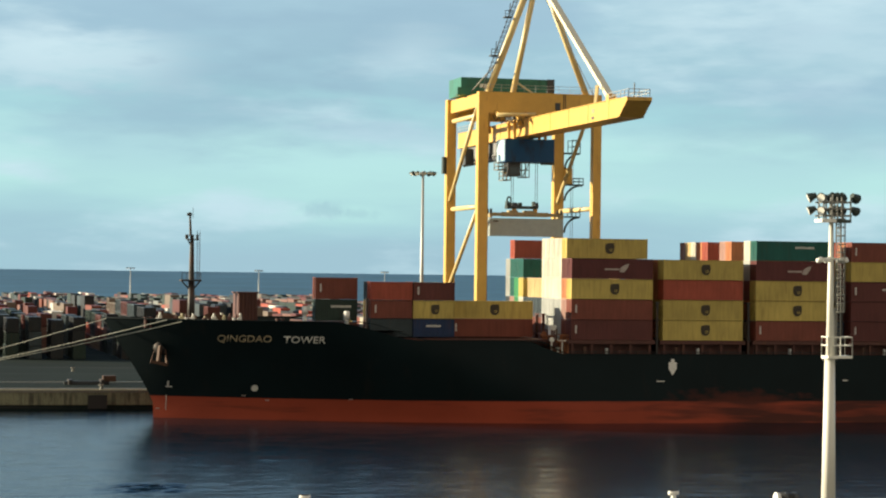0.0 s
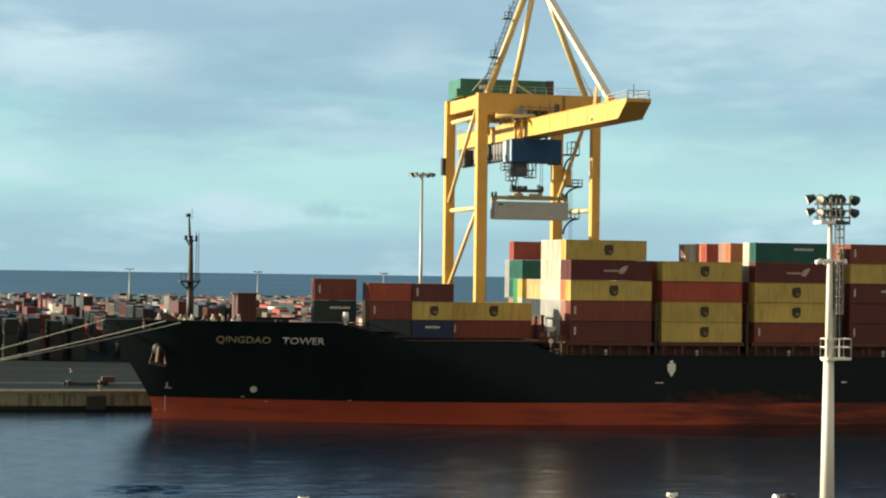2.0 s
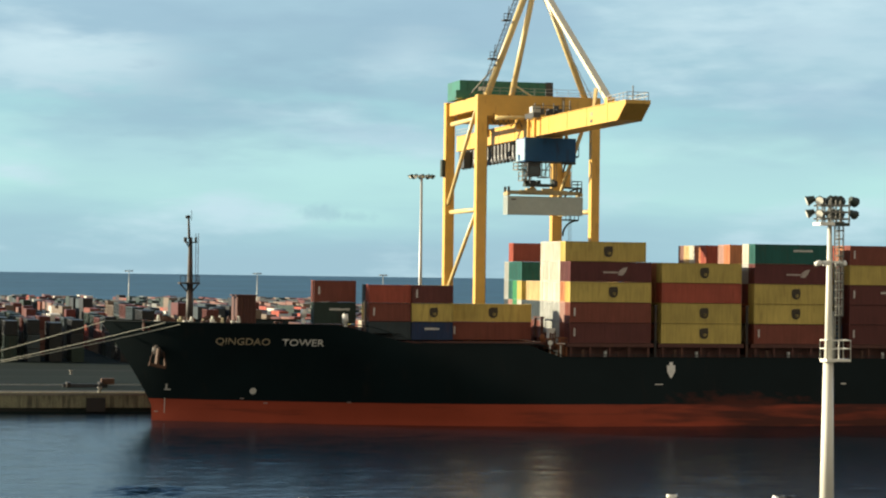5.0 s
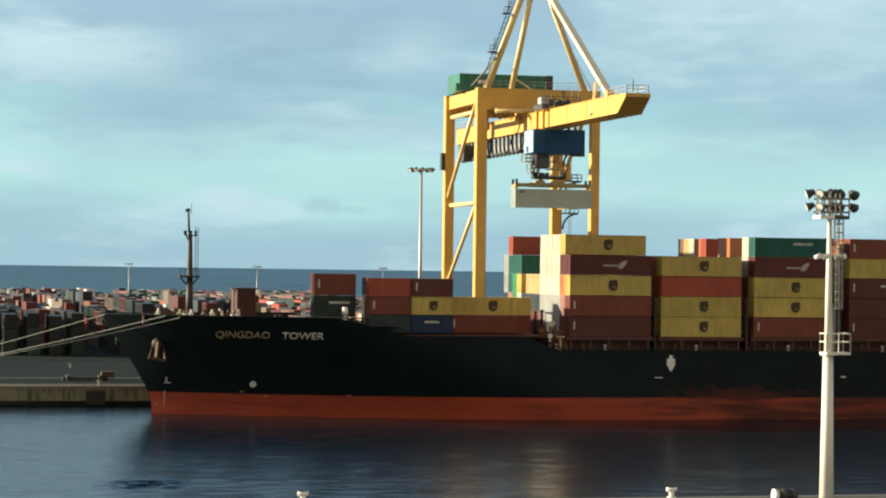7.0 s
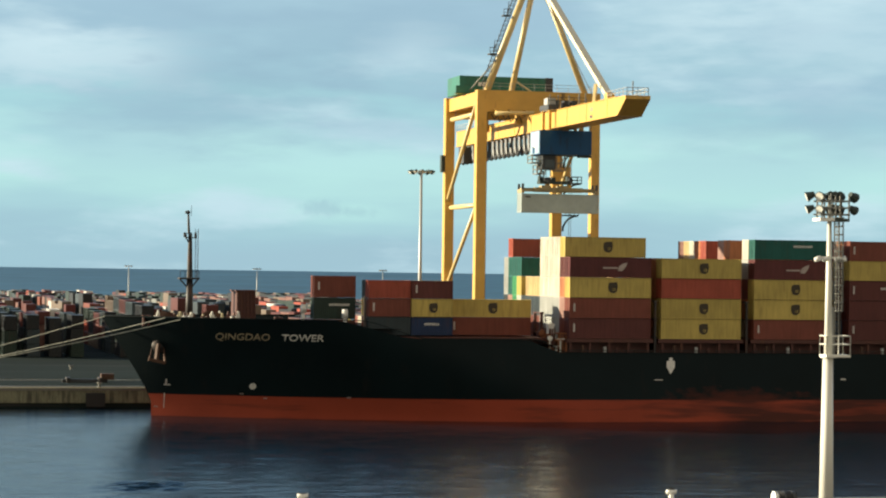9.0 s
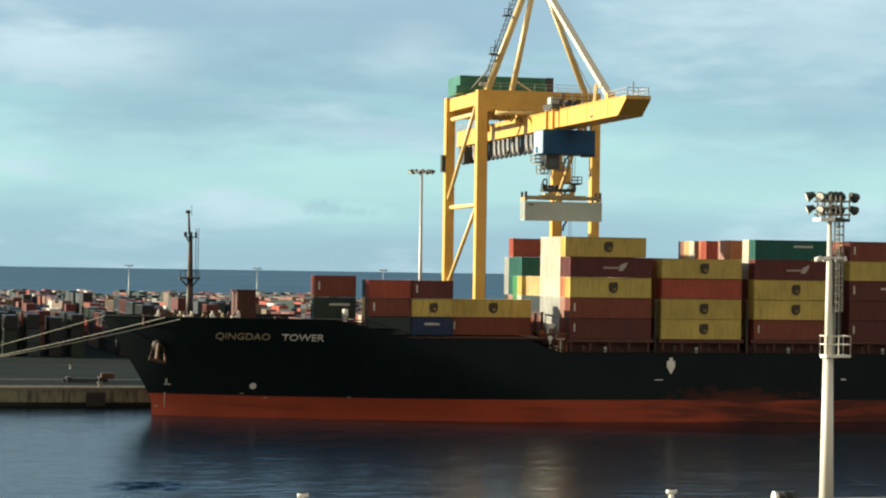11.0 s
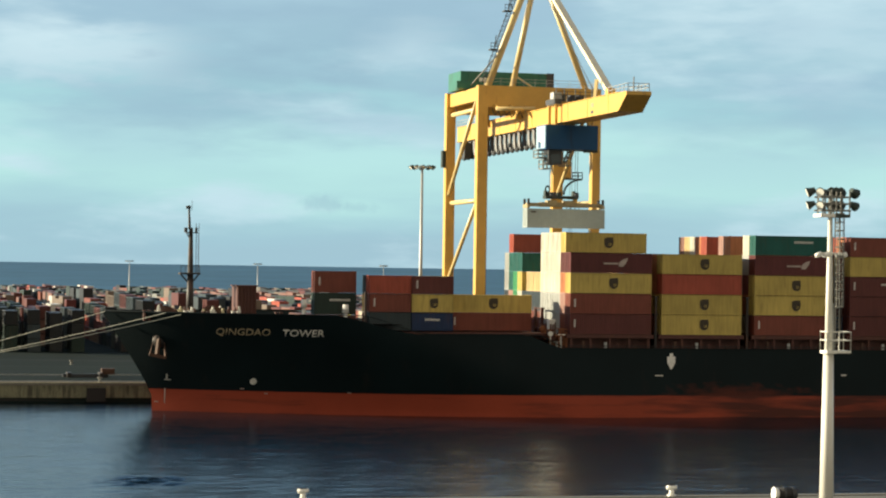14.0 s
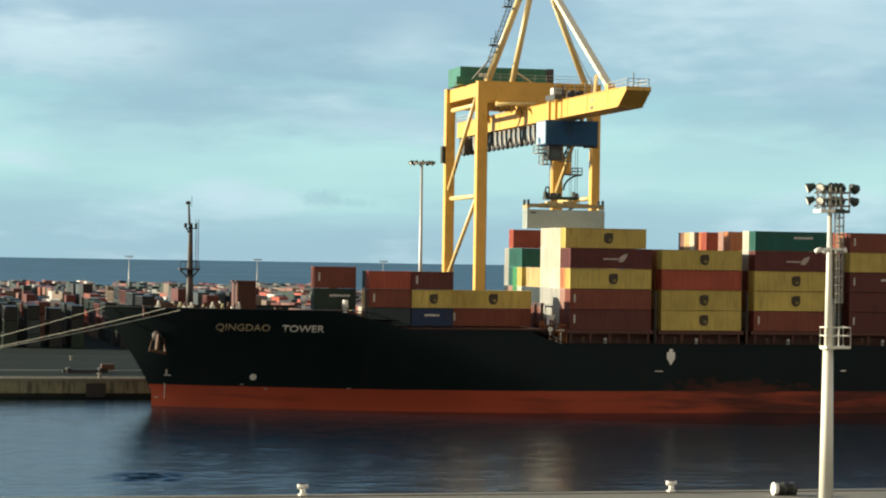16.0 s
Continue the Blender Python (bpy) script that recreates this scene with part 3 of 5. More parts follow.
def box_meshes(length, height, color):
    key = (length, height, color)
    if key in BOX_MESH:
        return BOX_MESH[key]
    W = 2.44
    out = {}

    def save(name, bm, mat):
        me = bpy.data.meshes.new(name)
        bm.to_mesh(me)
        bm.free()
        me.materials.append(mat)
        out[name] = me
    paint = BOX_PAINT[color]
    bm = bm_new()
    corrugated(bm, 0.1, length - 0.1, 0.03, 0.14, height - 0.1, 0.03, -1)
    corrugated(bm, 0.1, length - 0.1, W - 0.03, 0.14, height - 0.1, 0.03, 1)
    slab(bm, length - 0.06, length - 0.02, 0.1, W - 0.1, 0.14, height - 0.1)
    save("side_panel", bm, paint)
    bm = bm_new()
    slab(bm, 0.06, length - 0.06, 0.06, W - 0.06, height - 0.07, height - 0.03)
    save("roof_panel", bm, paint)
    bm = bm_new()
    for x in (0, length - 0.16):
        for y in (0, W - 0.16):
            slab(bm, x, x + 0.16, y, y + 0.16, 0, height)
    for y in (0, W - 0.1):
        slab(bm, 0.16, length - 0.16, y, y + 0.1, 0.03, 0.17)
        slab(bm, 0.16, length - 0.16, y, y + 0.1, height - 0.13, height - 0.035)
    for x in (0, length - 0.12):
        slab(bm, x, x + 0.12, 0.16, W - 0.16, 0.02, 0.17)
        slab(bm, x, x + 0.12, 0.16, W - 0.16, height - 0.14, height - 0.015)
    slab(bm, 0.12, length - 0.12, 0.1, W - 0.1, 0.08, 0.12)
    save("frame", bm, paint)
    bm = bm_new()
    slab(bm, 0.025, 0.07, 0.17, W / 2 - 0.01, 0.18, height - 0.15)
    for y in (0.42, 0.86):
        slab(bm, -0.005, 0.03, y, y + 0.05, 0.1, height - 0.1)
    save("door", bm, paint)
    BOX_MESH[key] = out
    return out


def emblem_mesh():
    """A worn plain emblem, 1.3 m wide: a blunt outline round a dark blot."""
    bm = bm_new()
    rim = [(-0.64, 0.62), (-0.30, 0.78), (0.62, 0.80), (0.70, 0.20), (0.60, -0.44), (0.22, -0.76), (-0.30, -0.70), (-0.62, -0.40), (-0.70, 0.10)]
    core = [(x * 0.34 + 0.16, z * 0.26 - 0.22) for x, z in rim]
    blot = [(-0.30, 0.40), (-0.02, 0.30), (0.34, 0.44), (0.30, -0.10), (0.16, -0.40), (-0.14, -0.46), (-0.24, -0.12), (-0.40, 0.06)]

    def ring(pts, y):
        return [bm.verts.new((x, y, z)) for x, z in pts]
    lo, hi, inner, sunk = ring(rim, 0.0), ring(rim, -0.02), ring(core, -0.02), ring(core, 0.0)
    n = len(rim)
    for i in range(n):
        j = (i + 1) % n
        bm.faces.new((lo[i], lo[j], hi[j], hi[i]))
        bm.faces.new((hi[i], hi[j], inner[j], inner[i]))
        bm.faces.new((inner[i], inner[j], sunk[j], sunk[i]))
    blot = [(x * 0.34 + 0.12, z * 0.30 - 0.20) for x, z in blot]
    base, top = ring(blot, 0.0), ring(blot, -0.02)
    bm.faces.new(top)
    for i in range(len(blot)):
        j = (i + 1) % len(blot)
        bm.faces.new((base[i], base[j], top[j], top[i]))
    me = bpy.data.meshes.new("emblem")
    bm.to_mesh(me)
    bm.free()
    me.materials.append(M["emblem"])
    return me


def leaf_mesh():
    """A plain stripe with a leaf-like blob at its end."""
    bm = bm_new()
    slab(bm, -1.9, 0.3, -0.02, 0, -0.18, 0.05)
    pts = [(0.3, -0.45), (1.0, -0.5), (1.5, 0.1), (1.75, 0.75), (1.1, 0.6), (0.5, 0.2)]
    lo = [bm.verts.new((x, 0.0, z)) for x, z in pts]
    hi = [bm.verts.new((x, -0.02, z)) for x, z in pts]
    bm.faces.new(hi)
    for i in range(len(pts)):
        bm.faces.new((lo[i], lo[(i + 1) % len(pts)], hi[(i + 1) % len(pts)], hi[i]))
    me = bpy.data.meshes.new("leaf_mark")
    bm.to_mesh(me)
    bm.free()
    me.materials.append(M["dull_print"])
    return me


def bars_mesh(name, w, h, n):
    bm = bm_new()
    rnd = random.Random(5)
    x = -w / 2
    for i in range(n):
        d = w / n
        slab(bm, x, x + d * 0.66, -0.02, 0, -h / 2, h / 2 * rnd.uniform(0.45, 1))
        x += d
    me = bpy.data.meshes.new(name)
    bm.to_mesh(me)
    bm.free()
    me.materials.append(M["print"])
    return me


MARKS = {"emblem": emblem_mesh(), "leaf": leaf_mesh(), "bars": bars_mesh("lettering", 2.2, 0.34, 8), "wide": bars_mesh("lettering", 3.0, 0.34, 11),
         "code": bars_mesh("code_lettering", 0.27, 1.25, 2)}


def container(x, y, z, length, height, color, mark="", words="stacked on the ship", group="ship containers", code=False):
    c = thing("shipping_container", (x, y, z), f"{BOX_WORDS[color]} corrugated steel shipping container {words}", "container", group)
    for name, me in box_meshes(length, height, color).items():
        for k in range(2 if name == "door" else 1):
            ob = new(name, me)
            ob.parent = c
            if k:
                ob.location = (0, 2.44 / 2, 0)
    if mark:
        ob = new("emblem" if mark == "emblem" else "lettering", MARKS[mark])
        ob.parent = c
        dx, dz = {"emblem": (0.53, 0.5), "leaf": (0.56, 0.5), "bars": (0.5, 0.62), "wide": (0.62, 0.68)}[mark]
        ob.location = (length * dx, -0.0, height * dz)
        if length < 8 and mark == "emblem":
            ob.scale = (0.9, 1, 0.9)
    if code:
        ob = new("code_lettering", MARKS["code"])
        ob.parent = c
        ob.location = (0.75, -0.0, height * 0.55)
    return c


HC, STD, L40, L20 = 2.896, 2.591, 12.19, 6.06
BASE = 11.85        # top of the hatch covers
MIXED = ["brown", "maroon", "yellow", "red", "cream", "dark_red", "slate", "orange", "yellow", "brown", "grey", "blue"]
rnd = random.Random(11)


STOWED = []


def stack(x, y, colors, height=HC, length=L40, base=BASE, marks=(), codes=(), inner=0):
    """A pile of boxes; inner: how many from the bottom stand deep among others and join the common mass."""
    for k, col in enumerate(colors):
        z = base + k * (height + 0.015)
        if k < inner:
            STOWED.append((x, y, z, length, height, col))
        else:
            container(x, y, z, length, height, col, marks[k] if k < len(marks) else "", code=k in codes)


def box_mass(name, boxes, label):
    """Many plain boxes (x, y, z, length along x, height, colour) as one mesh."""
    slots = list(dict.fromkeys(b[5] for b in boxes))
    verts, faces, mats = [], [], []
    for x, y, z, length, h, col in boxes:
        n = len(verts)
        for zz in (z, z + h):
            verts += [(x, y, zz), (x + length, y, zz), (x + length, y + 2.44, zz), (x, y + 2.44, zz)]
        faces += [tuple(n + i for i in f) for f in ((3, 2, 1, 0), (4, 5, 6, 7), (0, 1, 5, 4), (1, 2, 6, 5), (2, 3, 7, 6), (3, 0, 4, 7))]
        mats += [slots.index(col)] * 6
    me = bpy.data.meshes.new(name)
    me.from_pydata(verts, [], faces)
    for s in slots:
        me.materials.append(BOX_PAINT[s])
    me.polygons.foreach_set("material_index", mats)
    tagged(new(name, me), label, "container", kind="stuff")



ROW = 2.5
# first tall bay: outer row, white-ended rows, then steps down, then the far rows
XA, XB, XC, XD = 96.2, 110.0, 124.2, 139.1
stack(XA, 0, ["maroon", "brown", "yellow", "dark_red"], marks=("", "", "emblem", "leaf"), codes=(0, 1))
stack(XA, ROW, ["brown", "pink", "orange", "maroon", "yellow"], marks=("", "", "", "", "emblem"))
for i in range(2, 6):
    stack(XA, i * ROW, ["grey", "grey", "cream", "cream", "cream"])
# brown and slate in the lower two tiers stand in for shade there
for i in range(6, 9):
    stack(XA, i * ROW, ["brown", "slate", "sand"])
stack(XA, 9 * ROW, ["brown", "slate"])
stack(XA, 10 * ROW, ["brown", "cream", "yellow", "teal"])
stack(XA, 11 * ROW, ["maroon", "green", "green", "teal"])
stack(XA, 12 * ROW, ["maroon", "pink", "teal", "teal", "red"])
stack(XA, 13 * ROW - 0.1, ["grey", "slate", "grey", "grey"])
# second bay
stack(XB, 0, ["yellow", "yellow", "red", "yellow"], marks=("emblem", "emblem", "", "emblem"))
for i in range(1, 13):
    stack(XB, i * ROW, [rnd.choice(MIXED) for _ in range(4)], inner=4 if i > 1 else 0)
# third bay
stack(XC, 0, ["brown", "yellow", "yellow", "dark_red", "teal"], marks=("", "emblem", "emblem", "leaf", "wide"), codes=(0,))
TOPS = {1: "cream", 4: "orange", 5: "pink", 8: "red", 9: "orange", 10: "cream", 11: "sand", 12: "rose"}
for i in range(1, 14):
    stack(XC, i * ROW - (0.1 if i == 13 else 0), [rnd.choice(MIXED) for _ in range(4)] + ([TOPS[i]] if i in TOPS else []), marks=("", "", "", "", "bars" if i == 8 else ""), inner=4)
# fourth and fifth bays
stack(XD, 0, ["maroon", "maroon", "maroon", "yellow", "brown"], marks=("", "", "bars"), codes=(0, 2, 4))
for i in range(1, 13):
    stack(XD, i * ROW, [rnd.choice(MIXED) for _ in range(5)], inner=4 if i < 3 else 5)
# low forward bays of short and long boxes
stack(68.1, 5, ["slate", "brown", "red"], STD, L20, 12.0, codes=(1,))
stack(74.3, 5, ["navy", "yellow", "maroon"], STD, L20, 12.0, marks=("bars", "emblem", ""), codes=(2,))
for i in range(1, 9):
    for x in (68.1, 74.3):
        stack(x, 5 + i * ROW, [rnd.choice(MIXED) for _ in range(3 if i == 1 else 1)], STD, L20, 12.0, inner=1 if i > 2 else 0)
stack(80.5, 7.5, ["brown", "yellow"], STD, L40, 12.0, marks=("", "emblem"), codes=(0,))
for i in range(1, 8):
    stack(80.5, 7.5 + i * ROW, [rnd.choice(MIXED)], STD, L40, 12.0, inner=1 if i > 2 else 0)
stack(60.75, 8, ["dark_green", "brown"], 3.1, L20, 14.1, marks=("wide", ""), codes=(1,))
box_mass("stowed_containers", STOWED, "inner rows of mixed shipping containers stowed on the ship")

# ---- the ship ----
CY, HB, XEND = 16.0, 16.6, 190.0


def stem_x(z):
    return 38.9 - 7.4 * max(0.0, (z - 2.0) / 12.2) ** 1.15


def half_breadth(x, z):
    k = min(1.0, max(0.0, z / 14.0))
    run = 62.0 - 24.0 * k
    t = min(1.0, max(0.0, (x - stem_x(z)) / run))
    bow = 1 - (1 - t) ** (1.75 + 0.35 * k)
    aft = min(1.0, max(0.0, (XEND - x) / 20.0))
    return HB * bow * (0.72 + 0.28 * aft ** 0.5)


def ease(a):
    a = min(1.0, max(0.0, a))
    return a * a * (3 - 2 * a)


def sheer(x):
    return 14.2 - 2.5 * ease((x - 65.0) / 11.0) - 1.85 * ease((x - 91.0) / 5.0)


def hull_shell(z_low, z_high, levels):
    """Both sides of the hull between two heights; z_high None: up to the sheer line."""
    bm = bm_new()
    ss = [i / 24 * 0.22 for i in range(24)] + [0.22 + 0.78 * i / 60 for i in range(61)]
    for side in (-1, 1):
        grid = []
        for s in ss:
            col = []
            for j in range(levels + 1):
                v = j / levels
                x = 36 + s * (XEND - 36)
                top = sheer(x) if z_high is None else z_high
                z = z_low + (top - z_low) * v
                x = stem_x(z) + s * (XEND - stem_x(z))
                col.append(bm.verts.new((x, CY + side * half_breadth(x, z), z)))
            grid.append(col)
        for a, b in zip(grid, grid[1:]):
            for j in range(levels):
                f = (a[j], b[j], b[j + 1], a[j + 1])
                bm.faces.new(f if side < 0 else f[::-1])
        if side < 0:
            last_near = grid[-1]
    last_far = grid[-1]
    for j in range(levels):
        bm.faces.new((last_near[j], last_far[j], last_far[j + 1], last_near[j + 1]))
    return bm


def deck_plate(x0, x1, z, inset):
    bm = bm_new()
    n = 24
    near, far = [], []
    for i in range(n + 1):
        x = x0 + (x1 - x0) * i / n
        h = max(0.02, half_breadth(x, z) - inset)
        near.append(bm.verts.new((x, CY - h, z)))
        far.append(bm.verts.new((x, CY + h, z)))
    for i in range(n):
        bm.faces.new((near[i], near[i + 1], far[i + 1], far[i]))
    bmesh.ops.solidify(bm, geom=bm.faces[:], thickness=0.15)
    return bm


def lettering(text, size, x0, x1, z, mat, parent, label):
    """Raised letters that follow the flare of the hull."""
    cu = bpy.data.curves.new("letters", "FONT")
    cu.body, cu.size, cu.resolution_u, cu.offset = text, size, 3, 0.012
    ob = bpy.data.objects.new("letters", cu)
    scene.collection.objects.link(ob)
    bpy.context.view_layer.update()
    me = bpy.data.meshes.new_from_object(ob.evaluated_get(bpy.context.evaluated_depsgraph_get()))
    bpy.data.objects.remove(ob)
    bm = bm_new()
    bm.from_mesh(me)
    bmesh.ops.subdivide_edges(bm, edges=bm.edges[:], cuts=1)
    w = max(v.co.x for v in bm.verts)
    for v in bm.verts:
        x, zz = x0 + v.co.x / w * (x1 - x0), z + v.co.y
        v.co = (x, CY - half_breadth(x, zz) - 0.07, zz)
    bmesh.ops.solidify(bm, geom=bm.faces[:], thickness=-0.03)
    return part("lettering", bm, mat, parent, label)


def on_hull(x, z, proud=0.05):
    return Vector((x, CY - half_breadth(x, z) - proud, z))


def hull_patch(name, x, z, w, h, mat, parent, label="", round_=False):
    bm = bm_new()
    n = 12 if round_ else 4
    pts = [(math.cos(2 * math.pi * (i + 0.5) / n), math.sin(2 * math.pi * (i + 0.5) / n)) for i in range(n)]
    k = 0.5 if round_ else 0.7071
    bm.faces.new([bm.verts.new(on_hull(x + a * w * k, z + b * h * k, 0.06)) for a, b in pts])
    bmesh.ops.solidify(bm, geom=bm.faces[:], thickness=0.04)
    return part(name, bm, mat, parent, label)


def ship():
    s = thing("cargo_ship", (100, CY, 0), "black-hulled container ship with red bottom paint moored at the quay", "ship")
    part("hull_topside", hull_shell(3.15, None, 10), M["hull"], s, "black hull side", smooth=True)
    part("hull_bottom", hull_shell(-3.0, 3.15, 6), M["boot"], s, "faded red underwater paint with dark scuffs, darker towards the stern", smooth=True)
    part("forecastle_deck", deck_plate(32.5, 72.0, 12.9, 0.15), M["deck"], s)
    part("raised_deck", deck_plate(70.0, 95.0, 10.9, 0.15), M["deck"], s)
    part("main_deck", deck_plate(93.0, 189.0, 9.1, 0.15), M["deck"], s)
    # coamings, hatch covers and pedestals under the stacks
    for x0, x1, y0, y1, z0, z1 in ((66.5, 81.0, 4.0, 28.0, 10.9, 11.5), (81.2, 93.8, 4.0, 28.0, 10.9, 11.5), (96.0, 108.6, 1.6, 30.4, 9.1, 11.3),
                                   (109.8, 122.4, 1.6, 30.4, 9.1, 11.3), (124.0, 136.6, 1.6, 30.4, 9.1, 11.3), (138.9, 151.5, 1.6, 30.4, 9.1, 11.3)):
        boxpart("hatch_coaming", M["deck"], s, (x0, x1, y0, y1, z0, z1), bevel=0.06)
        boxpart("hatch_cover", M["deck"], s, (x0 - 0.2, x1 + 0.2, y0 - 1.6, y1 + 3.2, z1 + 0.004, 11.83), bevel=0.05)
    boxpart("cargo_plinth", M["deck"], s, (60.2, 66.7, 7.6, 25.0, 12.9, 14.0), bevel=0.05)
    # outboard posts that carry the outer rows
    for xb in (96.2, 110.0, 124.2, 139.1):
        for k in range(5):
            x = xb + 0.3 + k * 2.9
            barpart("container_post", M["deck"], s, (x, 0.35, 9.1), (x, 0.35, 11.4), 0.35, 0.35)
        bm = bm_new()
        slab(bm, xb - 0.3, xb + 12.5, -0.25, -0.12, 10.15, 10.25)
        for k in range(14):
            slab(bm, xb - 0.3 + k * 0.98, xb - 0.24 + k * 0.98, -0.25, -0.15, 9.1, 10.25)
        part("deck_rail", bm, M["mast"], s)
        for k, dx in enumerate((1.9, 5.2, 7.1, 9.8)):
            boxpart("deck_fitting", M[("anchor", "steel", "deck", "anchor")[k]], s, (xb + dx, xb + dx + 0.35, -0.1, 0.25, 9.1, 10.9 - 0.2 * k), bevel=0.04)
    # lashing bridges between the tall bays
    for x in (94.9, 109.0, 123.0, 137.6):
        bm = bm_new()
        for y in range(0, 33, 4):
            slab(bm, x, x + 0.3, y + 0.1, y + 0.4, 9.1, 17.2)
        for z in (12.0, 14.6, 17.2):
            slab(bm, x - 0.1, x + 0.5, 0.1, 32.2, z, z + 0.15)
        if x < 100:
            bm.free()
            continue
        part("lashing_bridge", bm, M["mast"], s, "rust-brown lashing bridge")
    # forward edge: white post, ladder and rust-red frames before the tall bay
    bm = bm_new()
    slab(bm, 94.6, 95.0, 9.0, 9.4, 10.9, 15.4)
    slab(bm, 94.6, 95.0, 12.4, 12.8, 10.9, 15.4)
    for z in (12.3, 13.8, 15.2):
        slab(bm, 94.5, 95.1, 8.8, 13.0, z, z + 0.14)
    part("lashing_frame", bm, M["deck"], s, "rust-brown lashing frame")
    for k in range(6):
        barpart("deck_stanchion", M["deck"], s, (93.9 + 0.1 * k, 0.6 + 1.5 * k, 10.9 - 1.8), (93.9 + 0.1 * k, 0.6 + 1.5 * k, 13.2), 0.22, 0.22)
    # bulwark cap
    bm = bm_new()
    for side in (-1, 1):
        last = None
        for i in range(140):
            x = 31.8 + i * 0.75
            z = sheer(x)
            p = Vector((x, CY + side * half_breadth(max(x, stem_x(z) + 0.02), z), z))
            if last:
                prism(bm, last, p, 0.22, 0.14)
            last = p
    part("bulwark_cap", bm, M["hull"], s)
    # forecastle gear
    for x, y in ((40.5, 12.8), (40.5, 19.0), (47.5, 12.5), (47.5, 19.5)):
        bm = bm_new()
        prism(bm, (x, y - 1.0, 13.9), (x, y + 1.0, 13.9), 0.75, n=14)
        for dy in (-1.05, 1.05):
            prism(bm, (x, y + dy - 0.06, 13.9), (x, y + dy + 0.06, 13.9), 1.0, n=16)
        slab(bm, x - 0.9, x + 0.9, y - 1.3, y - 1.15, 12.9, 14.2)
        slab(bm, x - 0.9, x + 0.9, y + 1.15, y + 1.3, 12.9, 14.2)
        part("windlass", bm, M["anchor"], s, "weathered brown windlass")
    for i, (x, y) in enumerate(((37.5, 11.5), (43.0, 9.6), (45.5, 9.0), (49.5, 8.0), (55.5, 7.0))):
        bm = bm_new()
        for d in (-0.35, 0.35):
            prism(bm, (x + d, y, 12.9), (x + d, y, 14.3), 0.22, n=10)
            prism(bm, (x + d, y, 14.3), (x + d, y, 14.42), 0.3, n=10)
        part("bitts", bm, M["white" if i % 2 else "deck"], s)
    # ribbed ventilator house
    bm = bm_new()
    slab(bm, 50.2, 52.9, 11.0, 16.0, 12.9, 17.9)
    house = part("breakwater_house", bm, M["deck"], s, "ribbed red-brown house on the forecastle")
    for k in range(6):
        boxpart("rib", M["deck"], house, (50.25 + k * 0.5, 50.42 + k * 0.5, 10.8, 11.0, 12.9, 17.85))
    boxpart("house_roof", M["deck"], house, (50.0, 53.1, 10.7, 16.3, 17.9, 18.1))
    bits = random.Random(4)
    for k in range(22):
        x = 38.5 + k * 0.55 + bits.uniform(0, 0.3)
        y = 11.6 - (x - 38) * 0.16 + bits.uniform(0, 1.5)
        w, h = bits.uniform(0.3, 0.8), bits.uniform(1.3, 2.25)
        bm = bm_new()
        slab(bm, x, x + w, y, y + 0.5, 12.9, 12.9 + h * 0.8)
        prism(bm, (x + w / 2, y + 0.25, 12.9 + h * 0.6), (x + w / 2, y + 0.25, 12.9 + h), 0.16, n=8)
        rounded(bm, 0.06)
        part("deck_gear", bm, M[bits.choice(["pole", "anchor", "deck", "anchor", "line"])], s)
    for x, y, h in ((59.3, 8.3, 2.6), (64.8, 5.6, 2.0)):
        bm = bm_new()
        prism(bm, (x, y, 12.9), (x, y, 12.9 + h), 0.28, n=10)
        prism(bm, (x, y, 12.9 + h - 0.5), (x, y, 12.9 + h + 0.7), 0.5, n=12, w2=0.38)
        part("ventilator", bm, M["white"], s, "white mushroom ventilator", smooth=True)
    for x in (67.3,):
        barpart("deck_post", M["mast"], s, (x - 0.1, 3.4, 10.9), (x - 0.1, 3.4, 17.5), 0.3, 0.3)
    # foremast
    mx = 44.15
    mast = barpart("foremast", M["mast"], s, (mx, CY, 12.9), (mx, CY, 19.6), 0.58, n=12, w2=0.44, label="dark foremast with platforms and lamps", smooth=True)
    ORIGIN[mast.name] = ORIGIN[s.name]
    barpart("topmast", M["mast"], mast, (mx, CY, 19.5), (mx, CY, 26.2), 0.42, n=10, w2=0.27)
    barpart("pole", M["mast"], mast, (mx - 0.2, CY, 26.0), (mx - 0.35, CY, 29.4), 0.2, n=8, w2=0.13)
    bm = bm_new()
    slab(bm, mx - 1.6, mx + 1.3, CY - 1.1, CY + 1.1, 19.5, 19.75)
    prism(bm, (mx - 1.4, CY, 19.5), (mx, CY, 18.0), 0.2)
    prism(bm, (mx + 1.2, CY, 19.5), (mx, CY, 18.0), 0.2)
    for dx in (-1.5, -0.8, 0.8, 1.2):
        prism(bm, (mx + dx, CY - 1.0, 19.7), (mx + dx, CY - 1.0, 20.7), 0.07)
    prism(bm, (mx - 1.5, CY - 1.0, 20.7), (mx + 1.2, CY - 1.0, 20.7), 0.07)
    part("platform", bm, M["mast"], mast)
    bm = bm_new()
    slab(bm, mx - 0.7, mx + 0.9, CY - 0.7, CY + 0.7, 25.4, 25.55)
    slab(bm, mx - 0.95, mx - 0.55, CY - 0.3, CY + 0.3, 25.55, 26.2)
    slab(bm, mx + 0.6, mx + 0.9, CY - 0.2, CY + 0.2, 25.55, 26.2)
    prism(bm, (mx - 0.6, CY, 25.4), (mx, CY, 24.4), 0.16)
    part("crow_platform", bm, M["mast"], mast)
    bm = bm_new()
    for dx in (0.75, 1.15):
        prism(bm, (mx + dx, CY, 19.7), (mx + dx, CY, 26.8), 0.07)
